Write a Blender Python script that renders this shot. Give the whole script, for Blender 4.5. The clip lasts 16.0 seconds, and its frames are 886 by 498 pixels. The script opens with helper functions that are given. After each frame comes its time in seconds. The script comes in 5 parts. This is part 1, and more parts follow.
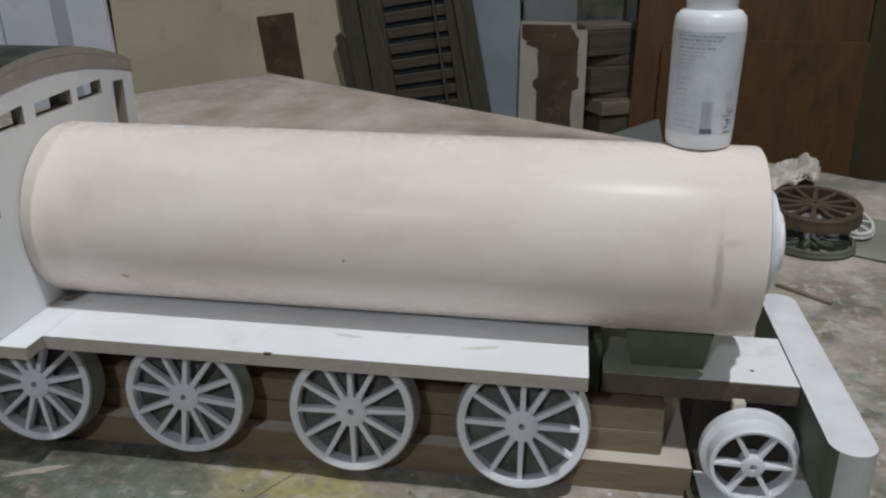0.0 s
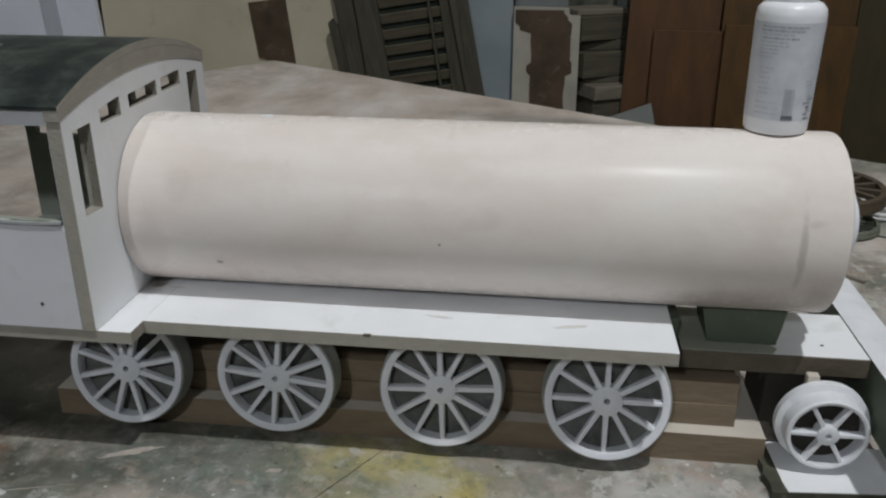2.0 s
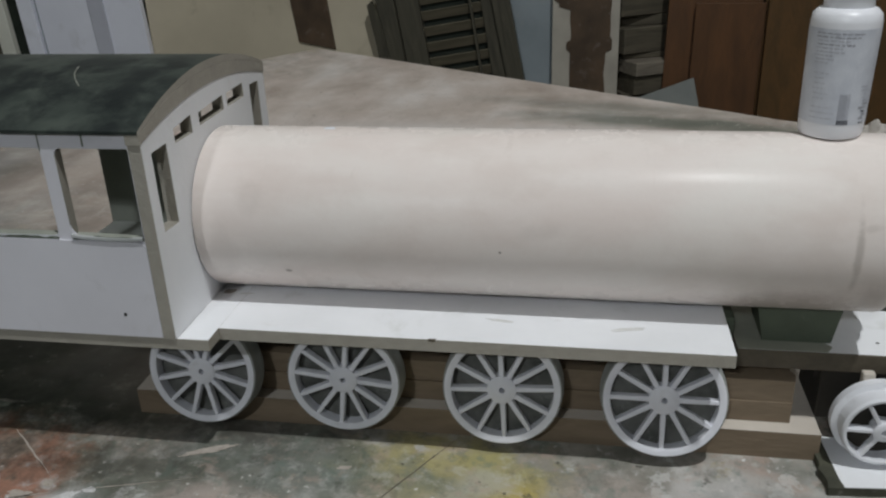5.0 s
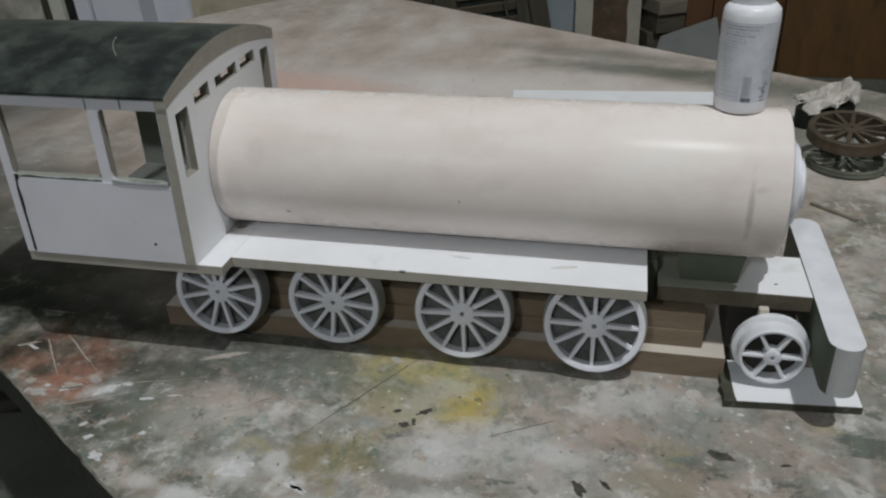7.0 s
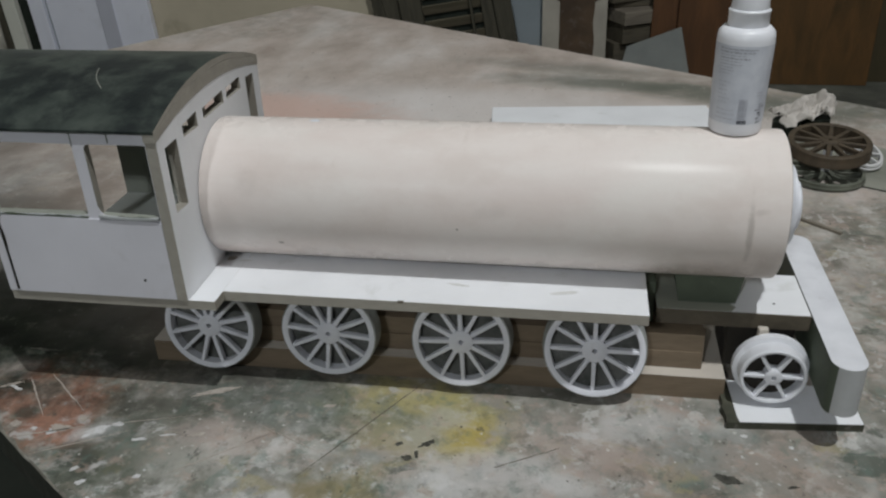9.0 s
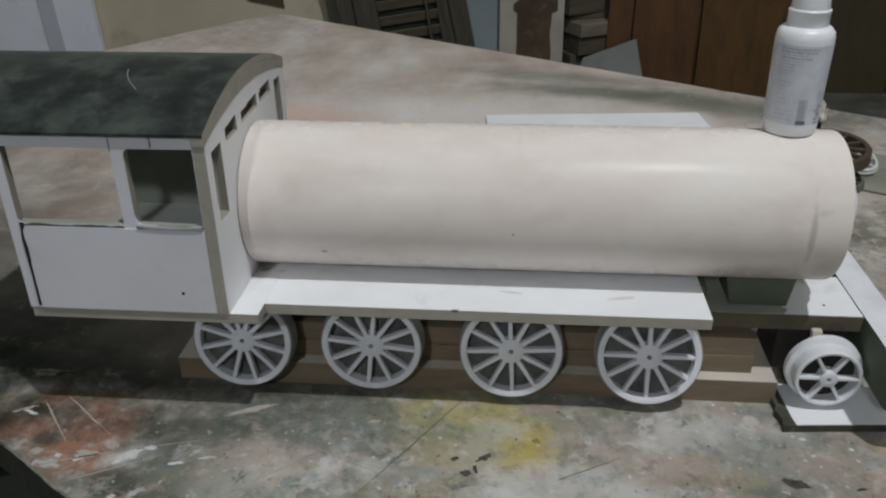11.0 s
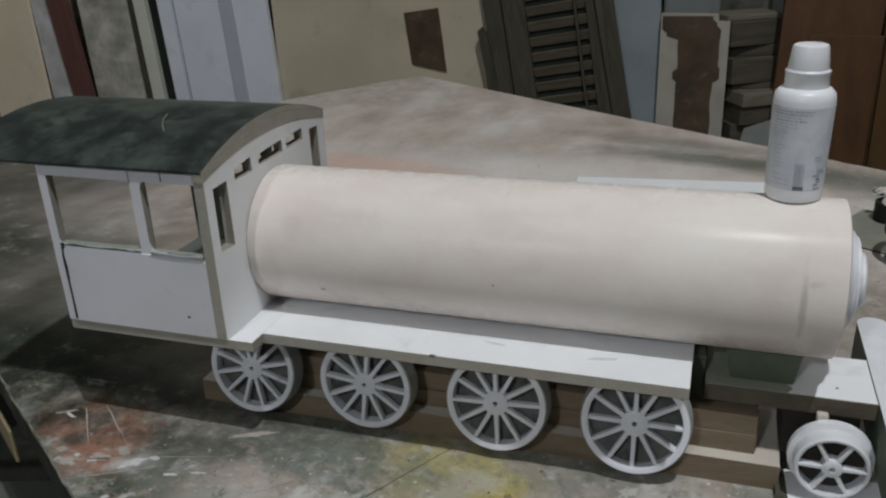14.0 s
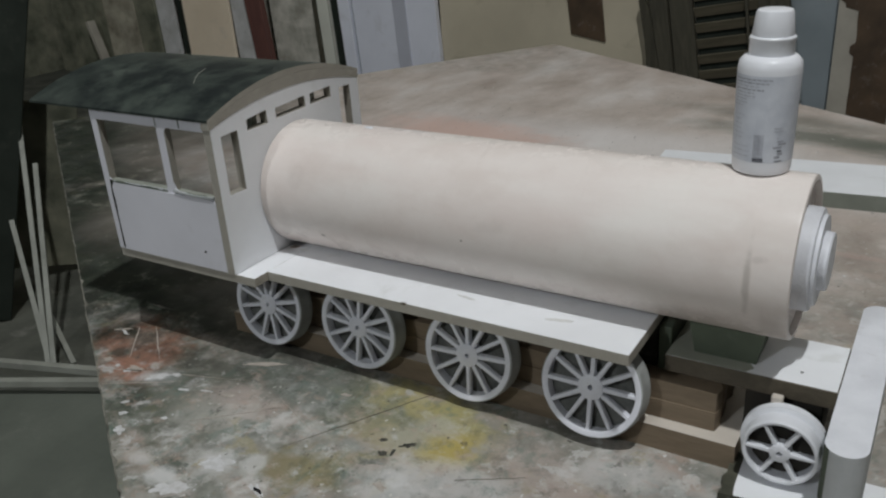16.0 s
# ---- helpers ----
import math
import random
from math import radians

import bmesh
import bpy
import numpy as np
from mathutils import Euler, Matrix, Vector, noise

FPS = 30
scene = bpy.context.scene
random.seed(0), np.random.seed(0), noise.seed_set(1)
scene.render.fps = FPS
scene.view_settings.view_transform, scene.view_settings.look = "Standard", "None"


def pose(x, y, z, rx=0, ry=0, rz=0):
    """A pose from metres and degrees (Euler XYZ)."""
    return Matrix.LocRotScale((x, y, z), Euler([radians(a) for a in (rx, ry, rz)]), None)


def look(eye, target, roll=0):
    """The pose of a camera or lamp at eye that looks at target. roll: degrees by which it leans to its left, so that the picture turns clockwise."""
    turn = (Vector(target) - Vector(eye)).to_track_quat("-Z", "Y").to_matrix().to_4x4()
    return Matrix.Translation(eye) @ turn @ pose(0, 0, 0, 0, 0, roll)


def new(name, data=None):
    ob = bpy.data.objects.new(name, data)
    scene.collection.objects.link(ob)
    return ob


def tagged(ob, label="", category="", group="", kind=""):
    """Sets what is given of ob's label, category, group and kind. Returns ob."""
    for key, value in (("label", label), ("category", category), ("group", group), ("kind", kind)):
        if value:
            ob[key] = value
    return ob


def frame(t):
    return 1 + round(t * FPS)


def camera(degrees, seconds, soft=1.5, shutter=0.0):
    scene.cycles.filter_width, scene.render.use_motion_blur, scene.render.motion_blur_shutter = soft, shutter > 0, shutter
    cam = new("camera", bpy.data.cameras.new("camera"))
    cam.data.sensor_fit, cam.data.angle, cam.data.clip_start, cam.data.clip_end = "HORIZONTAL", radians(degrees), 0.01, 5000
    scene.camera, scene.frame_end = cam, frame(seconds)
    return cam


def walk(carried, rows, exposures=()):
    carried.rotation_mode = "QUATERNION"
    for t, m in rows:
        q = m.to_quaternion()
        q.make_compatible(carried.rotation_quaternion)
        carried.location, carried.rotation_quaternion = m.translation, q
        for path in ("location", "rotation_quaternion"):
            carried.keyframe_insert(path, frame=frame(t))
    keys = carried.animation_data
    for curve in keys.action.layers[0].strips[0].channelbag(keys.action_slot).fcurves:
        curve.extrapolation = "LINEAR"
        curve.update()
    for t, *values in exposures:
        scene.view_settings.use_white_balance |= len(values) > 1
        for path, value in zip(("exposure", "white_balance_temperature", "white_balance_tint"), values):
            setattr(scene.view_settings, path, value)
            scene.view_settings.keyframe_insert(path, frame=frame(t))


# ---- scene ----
SOFT = 2.25
EXPOSURES = [(0.0, 0.09), (2.0, 0.04), (5.3, 0.01), (10.8, 0.0), (12.0, -0.11), (14.0, -0.08), (16.0, -0.05)]
cam = camera(56.04, 16.0, soft=SOFT)
ROWS = [
    (0.0, (0.4791, -0.6112, 1.1983), (0.1873, 1.2323, 0.4798), -0.02),
    (0.5, (0.4575, -0.6275, 1.2009), (0.1876, 1.2115, 0.4625), -0.11),
    (1.0, (0.4327, -0.6426, 1.2004), (0.1813, 1.1945, 0.4508), 0.11),
    (1.5, (0.4047, -0.6441, 1.2009), (0.1604, 1.1945, 0.4527), 0.51),
    (2.0, (0.3862, -0.6511, 1.2072), (0.1518, 1.1876, 0.4560), 0.05),
    (2.5, (0.3705, -0.6639, 1.2079), (0.1238, 1.1867, 0.4907), 1.09),
    (3.0, (0.3552, -0.6655, 1.2062), (0.1011, 1.1877, 0.4983), 1.22),
    (3.2, (0.3458, -0.6618, 1.2067), (0.1014, 1.1933, 0.5003), 1.15),
    (5.3, (0.3830, -0.6699, 1.2661), (0.0521, 1.1286, 0.4561), -2.50),
    (5.5, (0.3934, -0.6973, 1.2827), (0.0733, 1.1056, 0.4782), -2.96),
    (6.0, (0.4076, -0.7411, 1.2999), (0.1407, 1.0591, 0.4704), -3.75),
    (6.5, (0.4412, -0.7661, 1.3104), (0.0856, 0.9935, 0.4286), -2.83),
    (7.0, (0.4607, -0.7894, 1.3255), (0.0698, 0.9238, 0.3705), -1.86),
    (7.5, (0.4480, -0.7959, 1.3378), (0.0840, 0.9251, 0.3863), -1.62),
    (8.0, (0.4321, -0.7938, 1.3395), (0.0867, 0.9352, 0.3956), -1.29),
    (8.2, (0.4298, -0.7901, 1.3442), (0.0840, 0.9415, 0.4051), -1.60),
    (10.3, (0.3785, -0.7612, 1.3263), (0.1432, 0.9892, 0.3879), -1.75),
    (10.5, (0.3580, -0.7605, 1.3269), (0.1370, 1.0007, 0.4052), -1.50),
    (11.0, (0.3010, -0.7667, 1.3209), (0.1319, 1.0051, 0.4085), -0.77),
    (11.5, (0.2763, -0.7673, 1.3207), (0.1632, 1.0151, 0.4206), -0.13),
    (12.0, (0.2690, -0.7665, 1.3120), (0.1635, 1.0319, 0.4434), -0.12),
    (12.5, (0.2751, -0.7669, 1.3047), (0.0967, 1.0437, 0.4741), -0.65),
    (13.0, (0.3210, -0.7660, 1.3007), (0.0701, 1.0591, 0.5222), -0.48),
    (13.5, (0.4176, -0.7662, 1.3039), (-0.0107, 1.0223, 0.5179), -2.25),
    (14.0, (0.5052, -0.7528, 1.3087), (-0.0946, 0.9961, 0.5462), -2.35),
    (14.5, (0.5506, -0.7436, 1.3028), (-0.1099, 0.9756, 0.5231), -3.15),
    (15.0, (0.6151, -0.7316, 1.3038), (-0.1183, 0.9555, 0.5190), -2.63),
    (15.5, (0.6849, -0.7194, 1.3028), (-0.1581, 0.9099, 0.5060), -2.57),
    (16.0, (0.7270, -0.7022, 1.2968), (-0.2626, 0.8392, 0.4938), -3.81),
]
walk(cam, [(t, look(eye, target, roll)) for t, eye, target, roll in ROWS], exposures=EXPOSURES)

# ---- world and lamps ----
world = bpy.data.worlds.new("workshop_night")
scene.world = world
world.use_nodes = True
world.node_tree.nodes["Background"].inputs["Color"].default_value = (0.5, 0.55, 0.6, 1)
world.node_tree.nodes["Background"].inputs["Strength"].default_value = 0.02


def lamp(name, place, watts, colour, radius):
    data = bpy.data.lights.new(name, "POINT")
    data.energy, data.color, data.shadow_soft_size = watts, colour, radius
    ob = new(name, data)
    ob.location = place
    return ob


lamp("bench_lamp", (1.567, -1.416, 6.512), 765, (0.962, 0.988, 1.0), 0.085)
lamp("room_lamp", (-0.86, -4.97, 4.10), 262, (0.89, 0.945, 0.99), 0.13)

# ---- materials ----


class Nodes:
    """A small wrapper to wire shader nodes."""

    def __init__(self, name):
        self.mat = bpy.data.materials.new(name)
        self.mat.use_nodes = True
        self.tree = self.mat.node_tree
        self.bsdf = self.tree.nodes["Principled BSDF"]

    def add(self, kind, **values):
        node = self.tree.nodes.new(kind)
        for key, value in values.items():
            node.inputs[key.replace("_", " ")].default_value = value
        return node

    def link(self, a, b):
        self.tree.links.new(a, b)

    def coords(self, world_space=False, stretch=(1, 1, 1)):
        if world_space:
            src = self.add("ShaderNodeNewGeometry").outputs["Position"]
        else:
            src = self.add("ShaderNodeTexCoord").outputs["Object"]
            rnd = self.add("ShaderNodeObjectInfo").outputs["Random"]
            mul = self.math("MULTIPLY", rnd, 37.0)
            comb = self.add("ShaderNodeCombineXYZ")
            for k in range(3):
                self.link(mul, comb.inputs[k])
            plus = self.add("ShaderNodeVectorMath")
            self.link(src, plus.inputs[0])
            self.link(comb.outputs[0], plus.inputs[1])
            src = plus.outputs[0]
        m = self.add("ShaderNodeMapping")
        m.inputs["Scale"].default_value = stretch
        self.link(src, m.inputs["Vector"])
        return m.outputs["Vector"]

    def noise(self, vec, scale, detail=4.0, rough=0.55, distort=0.0):
        n = self.add("ShaderNodeTexNoise", Scale=scale, Detail=detail, Roughness=rough, Distortion=distort)
        self.link(vec, n.inputs["Vector"])
        return n.outputs["Fac"]

    def math(self, op, a, b=0.0, c=None):
        n = self.tree.nodes.new("ShaderNodeMath")
        n.operation = op
        for k, v in enumerate((a, b, c)):
            if v is None:
                continue
            if isinstance(v, (int, float)):
                n.inputs[k].default_value = v
            else:
                self.link(v, n.inputs[k])
        return n.outputs[0]

    def band(self, fac, lo, hi):
        """0 below lo, 1 above hi, smooth between."""
        n = self.tree.nodes.new("ShaderNodeMapRange")
        n.interpolation_type = "SMOOTHSTEP"
        n.inputs["From Min"].default_value, n.inputs["From Max"].default_value = lo, hi
        self.link(fac, n.inputs["Value"])
        return n.outputs["Result"]

    def ramp(self, fac, *stops):
        n = self.tree.nodes.new("ShaderNodeValToRGB")
        while len(n.color_ramp.elements) < len(stops):
            n.color_ramp.elements.new(0.5)
        for e, (at, col) in zip(n.color_ramp.elements, stops):
            e.position, e.color = at, (*col, 1)
        self.link(fac, n.inputs["Fac"])
        return n.outputs["Color"]

    def mix(self, fac, a, b):
        n = self.tree.nodes.new("ShaderNodeMix")
        n.data_type = "RGBA"
        for k, v in ((0, fac), (6, a), (7, b)):
            if isinstance(v, tuple):
                n.inputs[k].default_value = (*v, 1)
            elif isinstance(v, (int, float)):
                n.inputs[k].default_value = v
            else:
                self.link(v, n.inputs[k])
        return n.outputs[2]

    def spot(self, pos, x, y, rx, ry, wobble, soft=0.35, angle=0.0, rag=1.6):
        """A stain of its own shape on a level surface: 1 inside, 0 outside."""
        m = self.add("ShaderNodeMapping")
        m.vector_type = "TEXTURE"
        m.inputs["Location"].default_value, m.inputs["Scale"].default_value = (x, y, 0), (rx, ry, 1000)
        m.inputs["Rotation"].default_value = (0, 0, radians(angle))
        self.link(pos, m.inputs["Vector"])
        n = self.add("ShaderNodeVectorMath")
        n.operation = "LENGTH"
        self.link(m.outputs[0], n.inputs[0])
        far = self.math("ADD", n.outputs["Value"], self.math("MULTIPLY", self.math("SUBTRACT", wobble, 0.5), rag))
        return self.math("SUBTRACT", 1.0, self.band(far, 1.0 - soft, 1.0 + soft))

    def done(self, colour, rough, bump=None, depth=0.0, metal=0.0, spec=0.5):
        b = self.bsdf
        for key, v in (("Base Color", colour), ("Roughness", rough)):
            if isinstance(v, (int, float)):
                b.inputs[key].default_value = v
            elif isinstance(v, tuple):
                b.inputs[key].default_value = (*v, 1)
            else:
                self.link(v, b.inputs[key])
        b.inputs["Metallic"].default_value = metal
        b.inputs["Specular IOR Level"].default_value = spec
        if bump is not None:
            n = self.add("ShaderNodeBump", Strength=1.0, Distance=depth)
            self.link(bump, n.inputs["Height"])
            self.link(n.outputs[0], b.inputs["Normal"])
        return self.mat


def painted(name, light, dark, scale=14.0, rough=0.5, depth=0.0004, grime=(0.35, 0.33, 0.30), amount=0.25, spec=0.4):
    """Brushed paint with uneven cover and rubbed-in dirt."""
    n = Nodes(name)
    p = n.coords()
    broad, fine = n.noise(p, scale, 5), n.noise(p, scale * 14, 3)
    c = n.ramp(broad, (0.3, dark), (0.7, light))
    dirt = n.math("MULTIPLY", n.band(n.noise(p, scale * 1.9, 6, 0.65, 0.4), 0.56, 0.74), amount)
    c = n.mix(dirt, c, grime)
    return n.done(c, n.math("MULTIPLY_ADD", fine, 0.25, rough - 0.12), fine, depth, spec=spec)


def timber(name, light, dark, along=(1, 12, 12), scale=5.0, rough=0.65, depth=0.0006):
    n = Nodes(name)
    p = n.coords(stretch=along)
    grain, fine = n.noise(p, scale, 6, 0.6, 0.8), n.noise(p, scale * 7, 4)
    c = n.ramp(grain, (0.28, dark), (0.72, light))
    c = n.mix(n.math("MULTIPLY", n.band(fine, 0.5, 0.75), 0.35), c, dark)
    return n.done(c, n.math("MULTIPLY_ADD", fine, 0.2, rough - 0.1), fine, depth)


WHITE = painted("white_primer", (0.86, 0.872, 0.895), (0.78, 0.79, 0.81), 9, 0.5, amount=0.24, grime=(0.40, 0.40, 0.34))
PANEL = painted("white_laminate", (0.72, 0.715, 0.765), (0.65, 0.645, 0.69), 9, 0.42, 0.0001, amount=0.20)
WHEEL = painted("pale_grey_primer", (0.79, 0.80, 0.85), (0.66, 0.67, 0.72), 22, 0.55, amount=0.30)
BATTEN = timber("tan_batten", (0.36, 0.29, 0.175), (0.25, 0.20, 0.12), (1, 10, 10), 5)
LEADWHEEL = painted("worn_white_primer", (0.78, 0.79, 0.82), (0.66, 0.67, 0.71), 26, 0.5, 0.0005, amount=0.25)
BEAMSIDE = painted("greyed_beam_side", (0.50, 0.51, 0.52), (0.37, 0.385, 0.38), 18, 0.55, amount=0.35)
TREAD = painted("grey_wheel_tread", (0.36, 0.37, 0.36), (0.24, 0.25, 0.235), 30, 0.65, amount=0.3)
BRIGHT = painted("thick_white_paint", (0.78, 0.79, 0.83), (0.66, 0.67, 0.71), 26, 0.45, 0.0006, amount=0.2)
EDGE = timber("board_edge", (0.395, 0.370, 0.320), (0.320, 0.300, 0.258), (7, 7, 9))
BLOCK = timber("brown_fibreboard", (0.245, 0.188, 0.128), (0.155, 0.117, 0.078), (2, 2, 10))
DULL = painted("grey_green_wood", (0.22, 0.235, 0.20), (0.15, 0.165, 0.14), 12, 0.65)
SPARE = timber("dark_bare_wood", (0.086, 0.062, 0.037), (0.038, 0.028, 0.017), (8, 8, 2), 6)
CABIN = painted("shaded_cab_inside", (0.33, 0.345, 0.30), (0.23, 0.245, 0.21), 14, 0.7)
SPAREGREY = painted("olive_wood", (0.15, 0.16, 0.125), (0.065, 0.07, 0.053), 20, 0.7)
OFFCUT = painted("dark_offcut_wood", (0.075, 0.075, 0.052), (0.035, 0.036, 0.026), 40, 0.75)
FLOORIN = painted("pale_green_cab_floor", (0.74, 0.76, 0.72), (0.62, 0.64, 0.60), 14, 0.6)
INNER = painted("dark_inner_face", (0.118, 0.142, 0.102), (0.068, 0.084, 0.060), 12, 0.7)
SHADEDECK = painted("shaded_deck_face", (0.36, 0.37, 0.31), (0.25, 0.26, 0.215), 14, 0.65, amount=0.35, grime=(0.16, 0.16, 0.13))
DECKEDGE = timber("dark_deck_edge", (0.135, 0.112, 0.078), (0.075, 0.063, 0.045), (7, 7, 9))
# near-black for parts in deep shade, the shade put into the colour
SHADECORE = painted("shade_dark_wood", (0.036, 0.031, 0.024), (0.018, 0.016, 0.013), 14, 0.75)
BACKING = painted("dark_wheel_back", (0.17, 0.172, 0.16), (0.055, 0.058, 0.050), 42, 0.7, amount=0.5, grime=(0.27, 0.28, 0.27))
GAP = Nodes("dark_gap").done((0.02, 0.018, 0.015), 0.8)


def cream_pipe():
    n = Nodes("cream_pipe")
    p = n.coords(True)
    broad = n.noise(n.coords(True, (0.6, 2, 2)), 9, 6, 0.6)
    c = n.ramp(broad, (0.3, (0.748, 0.665, 0.622)), (0.7, (0.818, 0.764, 0.724)))
    dust = n.band(n.noise(n.coords(True, (0.8, 1.2, 1.2)), 6.0, 6, 0.62), 0.45, 0.68)
    c = n.mix(n.math("MULTIPLY", dust, 0.50), c, (0.81, 0.782, 0.735))
    smear = n.band(n.noise(n.coords(True, (5, 1.3, 3)), 9, 7, 0.7, 0.3), 0.60, 0.78)
    c = n.mix(n.math("MULTIPLY", smear, 0.16), c, (0.50, 0.42, 0.36))
    low_side = n.band(n.noise(n.coords(True, (0.9, 1.4, 1.4)), 11, 6, 0.6, 0.2), 0.46, 0.66)
    c = n.mix(n.math("MULTIPLY", low_side, 0.26), c, (0.62, 0.53, 0.475))
    for x, z, rx, rz, angle, power in ((0.595, 0.955, 0.0030, 0.030, 0, 0.42), (0.602, 0.976, 0.008, 0.003, 10, 0.20), (0.335, 0.965, 0.018, 0.006, 10, 0.10), (0.55, 0.897, 0.050, 0.014, 4, 0.34), (0.615, 0.905, 0.012, 0.016, 0, 0.25), (0.04, 0.93, 0.014, 0.03, 0, 0.14), (0.20, 0.90, 0.08, 0.008, 0, 0.12), (0.07, 0.985, 0.012, 0.012, 0, 0.12), (0.10, 0.915, 0.0030, 0.0018, 0, 0.8), (0.30, 0.945, 0.0012, 0.0012, 0, 0.9)):
        sep = n.add("ShaderNodeSeparateXYZ")
        n.link(p, sep.inputs[0])
        flat = n.add("ShaderNodeCombineXYZ")
        n.link(sep.outputs[0], flat.inputs[0])
        n.link(sep.outputs[2], flat.inputs[1])
        c = n.mix(n.math("MULTIPLY", n.spot(flat.outputs[0], x, z, rx, rz, n.noise(p, 60, 5, 0.65), 0.6, angle), power), c, (0.30, 0.255, 0.22))
    fine = n.noise(p, 160, 3)
    return n.done(c, n.math("MULTIPLY_ADD", n.noise(p, 24, 6, 0.65), 0.12, 0.215), n.math("ADD", fine, n.math("MULTIPLY", n.noise(p, 30, 4), 2.0)), 0.00010, spec=0.075)


def roof_sheet():
    n = Nodes("dark_roof_sheet")
    p = n.coords(True)
    a, b = n.noise(p, 24, 6, 0.58, 0.2), n.noise(n.coords(True, (1.2, 1, 1)), 21, 8, 0.66, 0.1)
    c = n.ramp(a, (0.34, (0.024, 0.032, 0.029)), (0.52, (0.042, 0.053, 0.046)), (0.70, (0.066, 0.080, 0.068)))
    dusty = n.spot(p, -0.10, 0.20, 0.22, 0.115, n.noise(p, 12, 5, 0.6), 0.6)
    c = n.mix(n.math("MULTIPLY", dusty, 0.75), c, n.ramp(a, (0.32, (0.060, 0.072, 0.060)), (0.7, (0.110, 0.123, 0.103))))
    tar = n.math("MULTIPLY", n.band(b, 0.37, 0.60), n.spot(p, -0.08, 0.00, 0.32, 0.125, n.noise(p, 10, 4), 0.6))
    c = n.mix(n.math("MULTIPLY", tar, 0.88), c, (0.0085, 0.0125, 0.0135))
    c = n.mix(n.math("MULTIPLY", n.band(n.noise(p, 34, 5, 0.65), 0.60, 0.74), 0.10), c, (0.11, 0.13, 0.12))
    return n.done(c, n.math("MULTIPLY_ADD", a, 0.30, 0.42), n.noise(p, 90, 4), 0.0004, spec=0.32)


